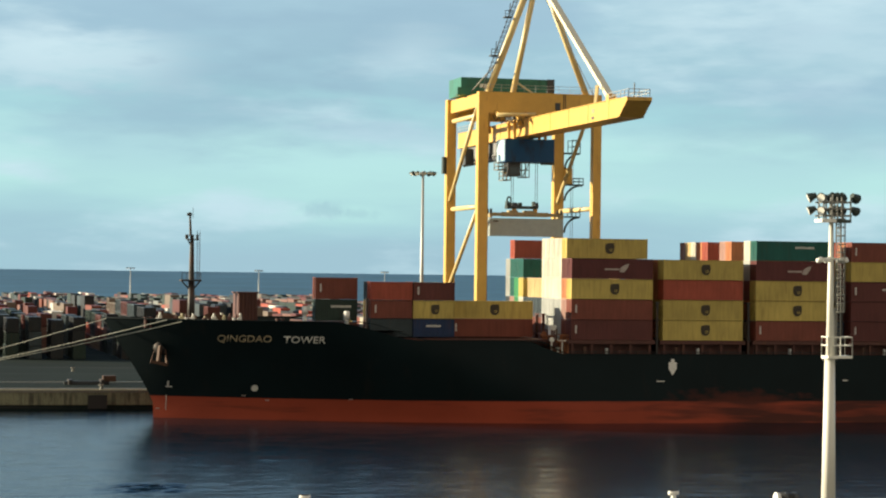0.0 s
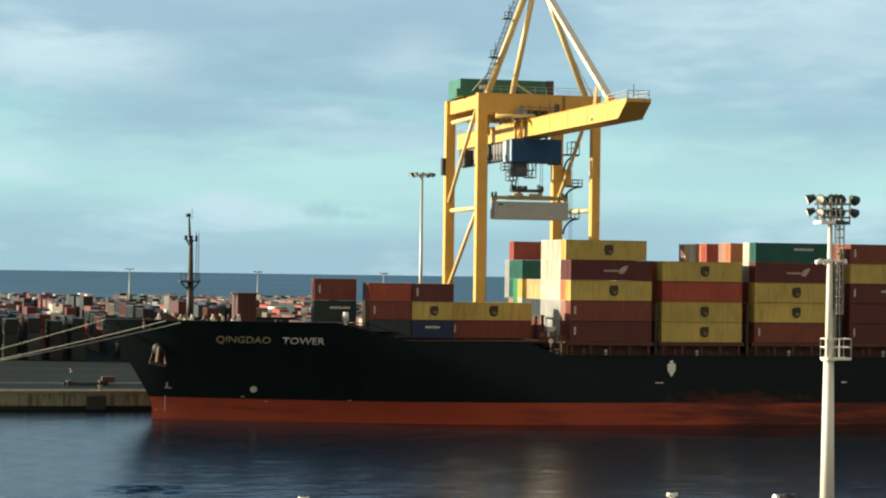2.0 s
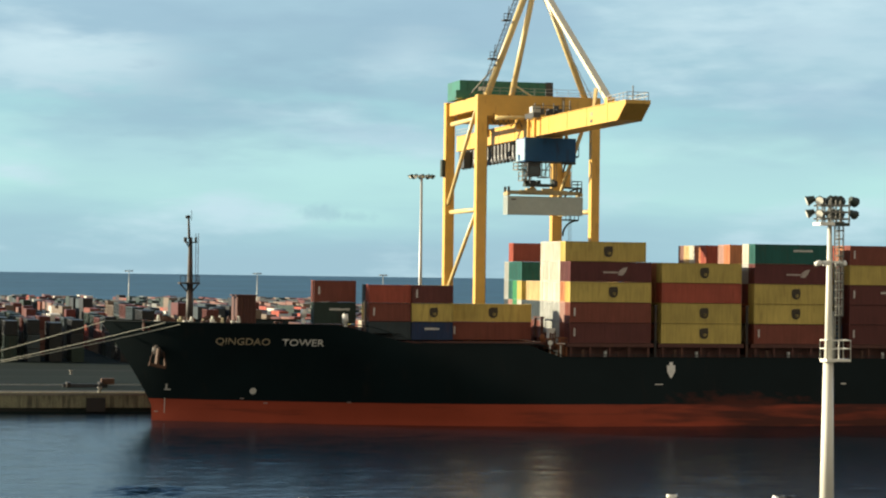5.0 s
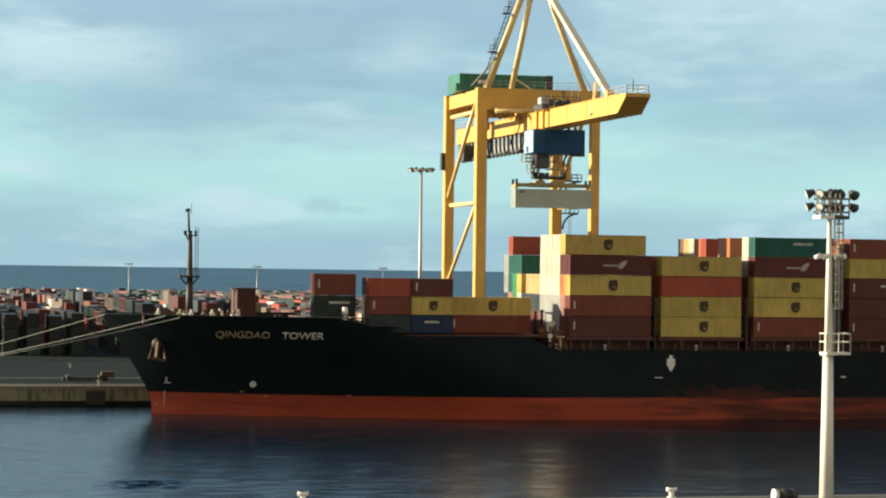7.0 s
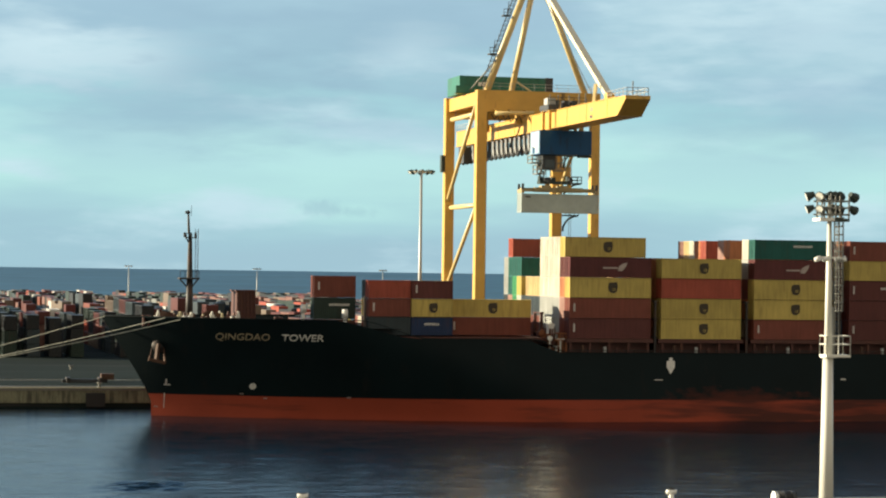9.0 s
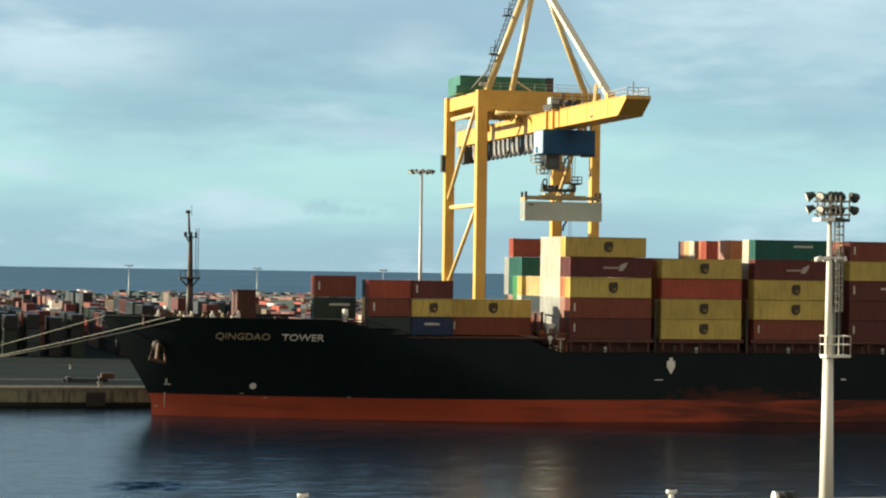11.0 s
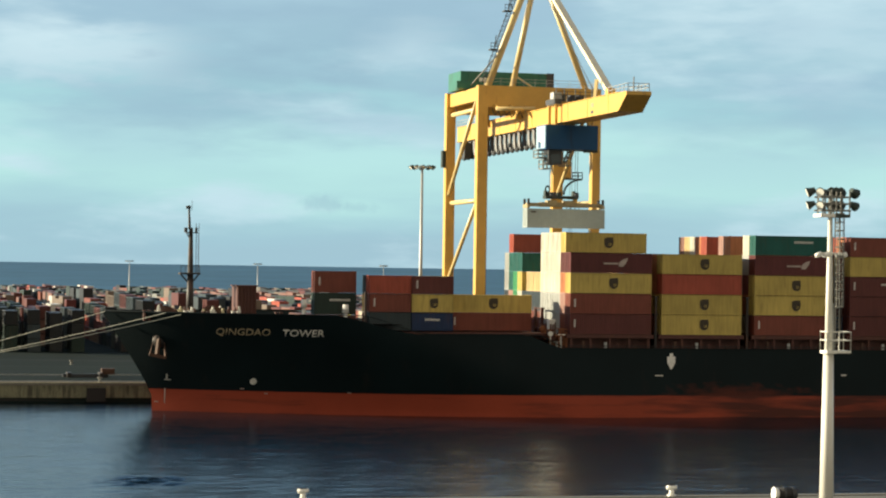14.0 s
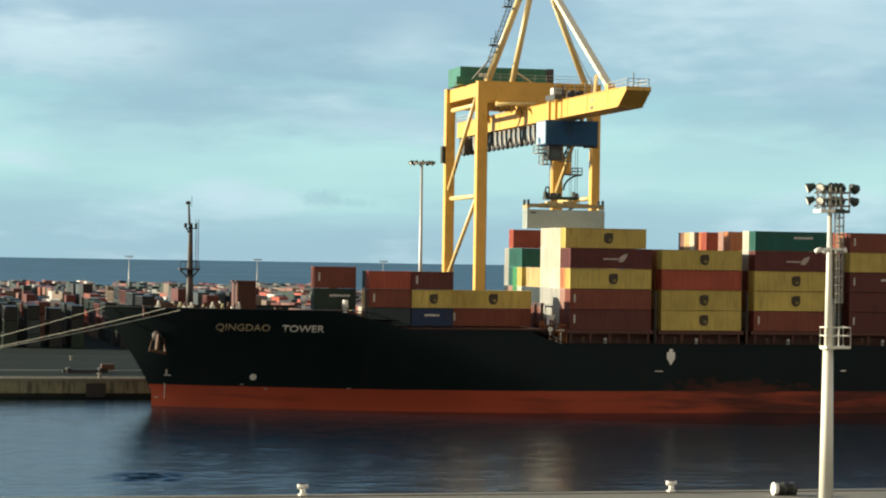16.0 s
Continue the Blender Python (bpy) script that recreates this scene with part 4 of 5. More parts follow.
    for k in range(22):
        prism(bm, (mx + 0.75, CY, 20.0 + k * 0.3), (mx + 1.15, CY, 20.0 + k * 0.3), 0.05)
    part("ladder", bm, M["mast"], mast)
    bm = bm_new()
    slab(bm, mx - 0.75, mx - 0.1, CY - 0.25, CY + 0.25, 28.9, 29.3)
    prism(bm, (mx + 0.1, CY, 28.6), (mx + 0.1, CY, 30.1), 0.06)
    part("mast_lamp", bm, M["mast"], mast)
    # sunlit white ventilator at the break of the deck
    boxpart("ventilator_trunk", M["deck"], s, (94.0, 94.65, 2.8, 3.5, 9.1, 12.3), "rust-brown ventilator trunk", bevel=0.05)
    vent = boxpart("ventilator", M["white"], s, (93.9, 94.75, 2.6, 3.7, 12.3, 13.6), "white deck ventilator", bevel=0.18)
    ORIGIN[vent.name] = ORIGIN[s.name]
    boxpart("hood", M["white"], vent, (93.85, 94.85, 2.5, 3.8, 13.6, 13.85), bevel=0.08)
    barpart("pipe", M["anchor"], s, (94.3, 0.9, 10.9), (94.3, 0.9, 13.4), 0.12, n=8)
    # rust-red valves, posts and coils crowded at the break of the deck
    for k in range(26):
        x, y = 93.2 + bits.uniform(0, 2.6), bits.uniform(0.0, 4.5)
        w, h = bits.uniform(0.12, 0.4), bits.uniform(1.0, 3.6)
        bm = bm_new()
        slab(bm, x, x + w, y, y + w, 9.1, 9.1 + h)
        if k % 3 == 0:
            prism(bm, (x + w / 2, y - 0.1, 9.1 + h), (x + w / 2, y + w, 9.1 + h), 0.36, n=10)
        elif k % 3 == 1:
            slab(bm, x - 0.5, x + w + 0.5, y, y + 0.12, 9.0 + h, 9.15 + h)
        part("deck_gear", bm, M["rust_gear" if k % 4 else "pole"], s)
    # names, marks, anchor
    lettering("QINGDAO", 1.35, 46.6, 53.8, 11.15, M["old_print"], s, "white bow lettering of the ship's name")
    lettering("TOWER", 1.35, 55.35, 61.0, 11.12, M["print"], s, "white bow lettering of the ship's name")
    hull_patch("bulb_mark", 52.3, 4.55, 0.95, 0.95, M["print"], s, "white round bow mark", True)
    hull_patch("bow_mark", 40.9, 4.5, 0.9, 0.2, M["print"], s, "white bow thruster mark")
    hull_patch("bow_mark", 40.75, 4.95, 0.25, 0.7, M["print"], s)
    hull_patch("draft_mark", 40.6, 2.2, 0.12, 2.2, M["print"], s, "faded draft numerals as a bar")
    for x, z in ((50.9, 3.45), (54.1, 2.85), (65.3, 3.2), (39.5, 1.3)):
        hull_patch("draft_mark", x, z, 0.55, 0.18, M["dull_print"], s)
    boxpart("tug_mark", M["white"], s, (110.7, 111.9, -0.69, -0.62, 7.75, 8.75), "white tug mark")
    bm = bm_new()
    prism(bm, (111.3, -0.65, 7.74), (111.3, -0.65, 6.9), 1.1, 0.06, w2=0.1)
    part("tug_mark_tip", bm, M["white"], s)
    boxpart("tug_mark_top", M["white"], s, (111.05, 111.55, -0.68, -0.62, 8.76, 9.2))
    boxpart("side_mark", M["print"], s, (108.9, 110.1, -0.68, -0.62, 5.95, 6.08))
    boxpart("side_mark", M["print"], s, (137.6, 138.4, -0.68, -0.62, 6.05, 6.25))
    # anchor in its bolster
    bm = bm_new()
    c = on_hull(39.4, 9.9, 0.0)
    prism(bm, c + Vector((0.2, 0.9, 0.3)), c + Vector((0.0, -0.35, 0.1)), 1.15, n=16, w2=0.95)
    part("hawse_bolster", bm, M["mast"], s, "rust-streaked hawse bolster", smooth=True)
    bm = bm_new()
    a = c + Vector((-0.1, -0.5, 0.5))
    prism(bm, a, a + Vector((-0.3, -0.2, -2.5)), 0.45, 0.4)
    prism(bm, a + Vector((-1.35, -0.3, -2.2)), a + Vector((1.0, -0.1, -2.7)), 0.5, 0.45)
    prism(bm, a + Vector((-1.3, -0.35, -2.3)), a + Vector((-0.85, -0.35, -0.4)), 0.42, 0.2, w2=0.1)
    prism(bm, a + Vector((0.95, -0.15, -2.7)), a + Vector((0.75, -0.25, -0.5)), 0.42, 0.2, w2=0.1)
    part("anchor", bm, M["anchor"], s, "rusty stockless anchor")
    return s


ship()


def mooring_line(p, q, sag, r=0.06):
    p, q = Vector(p), Vector(q)
    m = thing("mooring_line", p, "pale mooring rope stretched from the bow to the quay", "rope", "bow mooring lines")
    bm = bm_new()
    pts = [p.lerp(q, i / 20) - Vector((0, 0, sag * 4 * (i / 20) * (1 - i / 20))) for i in range(21)]
    tube_path(bm, pts, r)
    part("rope", bm, M["rope"], m)


BOL = (-4.0, 35.0, 3.4)
mooring_line((32.0, 15.2, 14.1), BOL, 0.35)
mooring_line((39.8, 9.0, 14.1), (-4.2, 34.8, 3.4), 0.6)
mooring_line((41.8, 8.0, 13.9), (-4.0, 34.9, 3.6), 0.6)

# ---- the crane ----
NY, FY = 37.5, 57.0            # fronts of the near and far legs
C = thing("gantry_crane", (102, 48, QZ), "yellow ship-to-shore gantry crane with boom out over the ship", "crane")


def crane():
    Y = M["crane"]
    legs = {"nl": (92.2, 93.8, NY, NY + 1.5), "fl": (92.0, 93.55, FY, FY + 1.5), "nr": (111.2, 112.55, NY, NY + 1.5), "fr": (110.6, 112.3, FY, FY + 1.5)}
    for k, (x0, x1, y0, y1) in legs.items():
        boxpart("leg", Y, C, (x0, x1, y0, y1, 5.6, 49.9), bevel=0.05)
    for y0 in (NY, FY):
        boxpart("sill_beam", Y, C, (90.5, 114.5, y0 + 0.1, y0 + 1.4, 4.2, 5.6), bevel=0.05)
        for x in (90.8, 94.0, 108.8, 112.0):
            boxpart("bogie", M["crane_dark"], C, (x, x + 2.2, y0 + 0.3, y0 + 1.2, QZ + 0.45, 4.2), bevel=0.06)
            for dx in (0.5, 1.7):
                barpart("wheel", M["steel"], C, (x + dx, y0 - 0.2 + 0.3, QZ + 0.48), (x + dx, y0 + 0.5, QZ + 0.48), 0.36, n=14)
        boxpart("top_beam", Y, C, (93.8, 111.1, y0 + 0.15, y0 + 1.4, 46.5, 49.9), bevel=0.05)
    for x0, x1 in ((92.5, 93.5), (111.25, 112.1)):
        boxpart("side_girder", Y, C, (x0, x1, NY + 1.5, FY, 47.6, 49.7), bevel=0.04)
        xm = (x0 + x1) / 2
        for za, zb in ((46.3, 46.3), (31.7, 31.7)):
            barpart("side_tie", M["crane_lit"], C, (xm, NY + 1.4, za), (xm, FY + 0.1, zb), 0.38, n=10, smooth=True)
        barpart("side_diagonal", M["crane_lit"], C, (xm - 0.45, NY + 1.0, 48.6), (xm - 0.45, FY + 0.4, 32.8), 0.32, n=10, smooth=True)
        if x0 < 100:
            barpart("side_diagonal", M["crane_lit"], C, (xm - 0.3, NY + 1.0, 32.0), (xm - 0.3, FY + 0.4, 18.9), 0.32, n=10, smooth=True)
        boxpart("portal_tie", Y, C, (x0, x1, NY + 1.5, FY, 12.6, 13.8), bevel=0.04)
    # boom: one box girder with a raked tip
    bm = bm_new()
    x0, x1, z0, z1 = 99.5, 103.1, 43.05, 45.6
    prof = [(-13.9, z1), (-13.9, z1 - 0.5), (-10.4, z0), (79.0, z0), (79.0, z1)]
    a = [bm.verts.new((x0, y, z)) for y, z in prof]
    b = [bm.verts.new((x1, y, z)) for y, z in prof]
    bm.faces.new(a)
    bm.faces.new(b[::-1])
    for i in range(len(prof)):
        j = (i + 1) % len(prof)
        bm.faces.new((a[i], a[j], b[j], b[i]))
    boom = part("boom", bm, Y, C)
    ORIGIN[boom.name] = ORIGIN[C.name]
    for z in (z0 - 0.06, z1 - 0.02):
        bm = bm_new()
        slab(bm, x0 - 0.12, x1 + 0.12, -10.3, 79, z, z + 0.1)
        part("flange", bm, Y, boom)
    for k in range(9):
        boxpart("stiffener", Y, boom, (x0 - 0.05, x0 + 0.002, -6 + k * 9.5, -5.85 + k * 9.5, z0 + 0.1, z1 - 0.1))
    boxpart("plate_mark", M["spreader"], boom, (x0 - 0.03, x0 + 0.01, 0.6, 1.9, 44.3, 44.9))
    boxpart("plate_mark", M["crane_dark"], boom, (x0 - 0.03, x0 + 0.01, 0.8, 2.0, 43.4, 43.8))
    railing(boom, [(x0 + 0.3, -5, z1), (x0 + 0.3, -13.6, z1), (x1 - 0.2, -13.6, z1), (x1 - 0.2, -5, z1)], r=0.05)
    barpart("tip_post", M["crane_dark"], boom, (x0 + 1.2, -13.4, z1), (x0 + 1.2, -13.4, z1 + 2.0), 0.09, n=6)
    # hangers from the top beams
    for y0 in (NY, FY):
        for x in (98.7, 103.2):
            boxpart("boom_hanger", Y, C, (x, x + 0.7, y0 + 0.2, y0 + 1.3, 44.6, 46.5), bevel=0.03)
    barpart("pipe_beam", M["crane_lit"], C, (94.3, 34.4, 46.0), (100.6, 34.4, 46.25), 0.30, n=10, label="yellow tubular beam", smooth=True)
    for x in (94.9, 97.4, 99.9):
        barpart("beam_bracket", Y, C, (x, 34.4, 46.1), (x, NY + 0.4, 46.9), 0.22, 0.22)
    # A-frame
    apex = Vector((102.6, 40.2, 69.2))
    for p, dx, r in (((93.9, NY + 0.6, 49.8), -0.9, 0.52), ((98.0, NY + 0.9, 49.8), -0.2, 0.46), ((110.2, NY + 0.9, 49.8), 0.2, 0.5)):
        # the posts' sunlit look is painted in with the lighter yellow
        barpart("frame_post", M["crane_lit"], C, p, apex + Vector((dx, 0, 0)), r, n=12, smooth=True)
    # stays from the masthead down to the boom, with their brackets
    # full sun on the stay is put into its near-white colour
    barpart("boom_stay", M["crane_bright_lit"], C, apex + Vector((-0.6, -0.6, 0)), (101.5, -0.6, 46.5), 1.0, 0.6, label="boom stay in pale paint that carries its sunlight")
    barpart("stay_rope", M["crane_dark"], C, apex + Vector((-1.2, -0.6, 0)), (100.6, 3.0, 46.0), 0.06, n=6)
    bm = bm_new()
    slab(bm, 101.0, 102.0, -1.5, 0.1, 45.58, 46.9)
    rounded(bm, 0.2)
    part("stay_lug", bm, Y, C)
    barpart("stay_prop", M["crane_lit"], C, (100.2, 2.4, 45.6), (100.4, 2.2, 48.4), 0.42, 0.42)
    barpart("apex_head", Y, C, apex + Vector((-1.4, 0, 0)), apex + Vector((1.4, 0, 0)), 1.3, 1.6)
    # climbing ladder with rest platforms by the left post
    p0, p1 = Vector((93.2, NY + 0.6, 50.4)), Vector((100.1, 39.6, 68.8))
    bm = bm_new()
    for d in (-0.3, 0.3):
        prism(bm, p0 + Vector((d, 0, 0)), p1 + Vector((d, 0, 0)), 0.10)
    for i in range(46):
        c = p0.lerp(p1, i / 45)
        prism(bm, c + Vector((-0.3, 0, 0)), c + Vector((0.3, 0, 0)), 0.07)
        if i % 2 == 0:
            prism(bm, c + Vector((-0.3, 0, 0)), c + Vector((-0.55, -0.5, 0.1)), 0.06)
            prism(bm, c + Vector((-0.55, -0.5, 0.1)), c + Vector((0.3, -0.5, 0.1)), 0.06)
            prism(bm, c + Vector((0.3, -0.5, 0.1)), c + Vector((0.3, 0, 0)), 0.06)
    part("ladder", bm, M["crane_dark"], C, "dark climbing ladder")
    for f in (0.28, 0.62, 0.92):
        c = p0.lerp(p1, f)
        bm = bm_new()
        slab(bm, c.x - 0.95, c.x + 0.3, c.y - 0.7, c.y + 0.7, c.z, c.z + 0.2)
        for dx in (-0.9, -0.3, 0.25):
            prism(bm, (c.x + dx, c.y - 0.65, c.z), (c.x + dx, c.y - 0.65, c.z + 1.1), 0.07)
        prism(bm, (c.x - 0.9, c.y - 0.65, c.z + 1.1), (c.x + 0.25, c.y - 0.65, c.z + 1.1), 0.1)
        prism(bm, (c.x - 0.9, c.y - 0.65, c.z + 0.55), (c.x + 0.25, c.y - 0.65, c.z + 0.55), 0.08)
        prism(bm, (c.x - 0.3, c.y - 0.65, c.z), (c.x + 0.1, c.y, c.z + 2.4), 0.1)
        part("rest_platform", bm, M["crane_dark"], C)
    # machinery house on the top
    house = boxpart("machinery_house", M["house_green"], C, (92.1, 106.7, 48.6, 56.6, 50.0, 53.0), "dark green machinery house", bevel=0.12)
    ORIGIN[house.name] = ORIGIN[C.name]
    for k in range(9):
        boxpart("wall_rib", M["house_green"], house, (93.4 + k * 1.5, 93.52 + k * 1.5, 48.5, 48.61, 50.1, 52.9))
    bm = bm_new()
    slab(bm, 106.8, 108.0, 48.8, 52.6, 50.0, 53.1)
    rounded(bm, 0.5)
    part("cooler", bm, M["crane_dark"], house)
    boxpart("house_door", M["white"], house, (95.2, 97.0, 48.47, 48.6, 50.2, 52.0))
    boxpart("house_lower", M["house_green"], C, (91.0, 95.5, 44.6 + 2.0, 48.5, 49.95, 51.2), "green annex", bevel=0.06)
    railing(C, [(94, NY + 0.2, 49.92), (111, NY + 0.2, 49.92)], r=0.035)
    railing(C, [(108.8, 48, 49.92), (112, 48, 49.92), (112.2, NY + 1.6, 49.92)], r=0.035)
    barpart("house_strut", M["dull_steel"], C, (92.9, 48.5, 49.6), (95.3, NY + 0.6, 54.7), 0.12, n=8)
    barpart("house_strut", M["crane_lit"], C, (103.8, 44.0, 49.8), (101.0, 48.6, 52.7), 0.16, n=8)
    # landings with curved brackets on the far right leg, joined by a ladder
    for z, w, tall in ((41.4, 2.7, 2.3), (36.1, 3.3, 1.2), (30.7, 2.8, 1.6)):
        bm = bm_new()
        slab(bm, 112.3, 112.3 + w, FY - 0.6, FY + 1.9, z, z + 0.18)
        tube_path(bm, [(112.35 + (w - 0.2) * (1 - math.cos(k * math.pi / 16)), FY - 0.4, z - 2.6 + 2.6 * math.sin(k * math.pi / 16)) for k in range(9)], 0.17, 6)
        for dx in (w * 0.45, w - 0.06):
            prism(bm, (112.3 + dx, FY - 0.55, z), (112.3 + dx, FY - 0.55, z + tall), 0.12)
            prism(bm, (112.3 + dx, FY + 1.8, z), (112.3 + dx, FY + 1.8, z + tall), 0.12)
        for zz in (z + tall, z + tall * 0.55):
            for y in (FY - 0.55, FY + 1.8):
                prism(bm, (112.3 + w * 0.45, y, zz), (112.3 + w, y, zz), 0.1)
            prism(bm, (112.25 + w, FY - 0.55, zz), (112.25 + w, FY + 1.8, zz), 0.1)
        part("stair_landing", bm, M["lamp_body"], C, "dark steel landing with a curved bracket")
    bm = bm_new()
    for d in (-0.2, 0.2):
        prism(bm, (113.9 + d, FY + 0.6, 14.0), (113.9 + d, FY + 0.6, 42.0), 0.05)
    for k in range(70):
        prism(bm, (113.7, FY + 0.6, 14.2 + k * 0.39), (114.1, FY + 0.6, 14.2 + k * 0.39), 0.035)
    part("landing_ladder", bm, M["dull_steel"], C)
    bm = bm_new()
    slab(bm, 112.3, 113.7, FY - 0.3, FY + 1.4, 36.3, 39.0)
    rounded(bm, 0.1)
    part("electrical_room", bm, Y, C, "yellow equipment box on the leg")
    # caged ladders down the legs, cable runs and lamps under the beams
    for lx, ly in ((93.85, NY + 0.7), (112.2, NY + 0.7)):
        bm = bm_new()
        for dy in (-0.25, 0.25):
            prism(bm, (lx + 0.12, ly + dy, 14.0), (lx + 0.12, ly + dy, 47.0), 0.06)
        for k in range(60):
            prism(bm, (lx + 0.12, ly - 0.25, 14.2 + k * 0.55), (lx + 0.12, ly + 0.25, 14.2 + k * 0.55), 0.05)
        part("leg_ladder", bm, M["crane_dark"], C)
    for x in (95.6, 104.6, 108.9):
        boxpart("beam_lamp", M["lens"], C, (x, x + 0.5, NY - 0.25, NY + 0.1, 46.15, 46.45), "floodlight under the beam")
    for x in (106.2, 106.5):
        barpart("conduit", M["crane_dark"], C, (x, NY + 0.1, 46.6), (x, NY + 0.1, 49.8), 0.06, n=6)
    boxpart("beam_panel", M["crane_dark"], C, (104.8, 105.6, NY + 0.02, NY + 0.14, 47.2, 48.4))
    for y in (4.0, 16.0, 28.0, 46.0):
        boxpart("boom_walkway", M["crane_dark"], C, (103.2, 103.95, y, y + 11.5, 43.9, 43.98))
    railing(C, [(103.9, 4.0, 43.98), (103.9, 57.0, 43.98)], r=0.035, mat="crane_dark")
    bm = bm_new()
    for k in range(7):
        a, c = Vector((94.4 + k * 0.9, NY - 0.3, 46.1)), Vector((94.9 + k * 0.9, NY - 0.3, 45.2 - 0.3 * (k % 2)))
        prism(bm, a, c, 0.12)
        prism(bm, c, c + Vector((0.5, 0.3, 0.5)), 0.12)
    part("cable_cluster", bm, M["crane_dark"], C, "bundled cables under the front beam")
    # cable reel and service cage behind the left legs
    bm = bm_new()
    slab(bm, 91.4, 91.98, FY + 0.2, FY + 1.3, 37.6, 40.4)
    rounded(bm, 0.1)
    part("service_cage", bm, M["lamp_body"], C, "dark service cage on the leg")
    bm = bm_new()
    slab(bm, 97.6, 98.8, 66.5, 70.0, 39.6, 42.4)
    rounded(bm, 0.3)
    part("cable_tray", bm, M["crane_dark"], C, "dark festoon storage bay")
    railing(C, [(99.3, 62, 45.6), (99.3, 78.5, 45.6)], r=0.05)


crane()


def trolley():
    """Drawn with the front of its house at y = 0."""
    t = thing("crane_trolley", (101, 0, 40), "blue crane trolley with white end and operator cab under the boom", "trolley")
    boxpart("house", M["trolley_blue"], t, (97.0, 105.1, 0, 5.1, 38.95, 42.6), "blue trolley house", bevel=0.12)
    bm = bm_new()
    slab(bm, 96.9, 97.0, 0.2, 4.9, 39.1, 42.45)
    e = part("end_panel", bm, M["pale_blue"], t, "pale blue end panel")
    boxpart("hatch", M["white"], t, (96.84, 96.9, 1.9, 3.4, 40.0, 41.8), "white hatch")
    boxpart("vent", M["trolley_blue"], t, (96.84, 96.9, 2.6, 3.6, 39.2, 40.2))
    for x in (98.4, 103.5):
        for y in (0.6, 4.0):
            boxpart("hanger", M["crane"], t, (x + 0.1, x + 0.5, y, y + 0.45, 42.6, 46.0), "yellow hanger", bevel=0.03)
        boxpart("wheel_beam", M["crane_dark"], t, (x - 0.1, x + 1.0, 0.3, 5.0, 45.75, 46.5), bevel=0.06)
        for y in (0.8, 2.0, 3.3, 4.5):
            barpart("wheel", M["steel"], t, (x + 0.1, y, 46.0), (x + 0.8, y, 46.0), 0.42, n=12)
    for x in (99.6, 101.2, 102.4):
        boxpart("motor", M["crane_dark"], t, (x, x + 0.8, 1.4, 3.6, 46.3, 47.2), bevel=0.15)
    railing(t, [(98.2, 0.2, 46.5), (104.3, 0.2, 46.5)], r=0.05, mat="crane_dark")
    # below: dark operator cab with railed platforms on both sides
    bm = bm_new()
    slab(bm, 97.7, 99.8, 1.0, 3.6, 36.7, 38.95)
    rounded(bm, 0.22)
    cab = part("operator_cab", bm, M["crane_dark"], t, "dark operator cab with glass front")
    ORIGIN[cab.name] = ORIGIN[t.name]
    boxpart("cab_window", M["glass"], cab, (98.0, 99.5, 0.95, 1.0, 37.0, 38.2))
    boxpart("cab_window", M["glass"], cab, (97.65, 97.7, 1.4, 3.2, 37.0, 38.2))
    for name, x0, x1, y0, y1, z0, z1 in (("service_platform", 96.4, 97.9, 2.2, 4.8, 37.7, 38.95), ("lower_platform", 97.0, 98.3, 1.4, 3.9, 36.0, 37.5),
                                         ("side_platform", 99.9, 101.3, 1.0, 3.2, 36.5, 38.95)):
        bm = bm_new()
        slab(bm, x0, x1, y0, y1, z0, z0 + 0.14)
        for x in (x0 + 0.06, (x0 + x1) / 2, x1 - 0.06):
            for y in (y0 + 0.06, y1 - 0.06):
                prism(bm, (x, y, z0), (x, y, z1), 0.13)
        for z in (z0 + (z1 - z0) * 0.5, z1 - 0.06):
            for y in (y0 + 0.06, y1 - 0.06):
                prism(bm, (x0, y, z), (x1, y, z), 0.11)
            for x in (x0 + 0.06, x1 - 0.06):
                prism(bm, (x, y0, z), (x, y1, z), 0.11)
        part(name, bm, M["dull_steel"], t, "grey railed service platform")
    barpart("ladder_rail", M["dull_steel"], t, (101.3, 1.2, 38.9), (100.2, 1.2, 36.6), 0.12, 0.12)
    boxpart("ledge", M["lamp_body"], t, (103.3, 105.2, 0.3, 1.6, 38.6, 38.93), bevel=0.05)
    # machinery above the boom
    for x in (98.6, 99.9, 101.6, 103.2, 104.2):
        barpart("upright", M["dull_steel"], t, (x, 0.5, 46.5), (x, 0.5, 48.0 + 0.5 * (x > 103)), 0.14, 0.14)
    boxpart("drum_box", M["steel"], t, (98.3, 99.6, 0.8, 2.6, 46.4, 47.5), bevel=0.2)
    return t


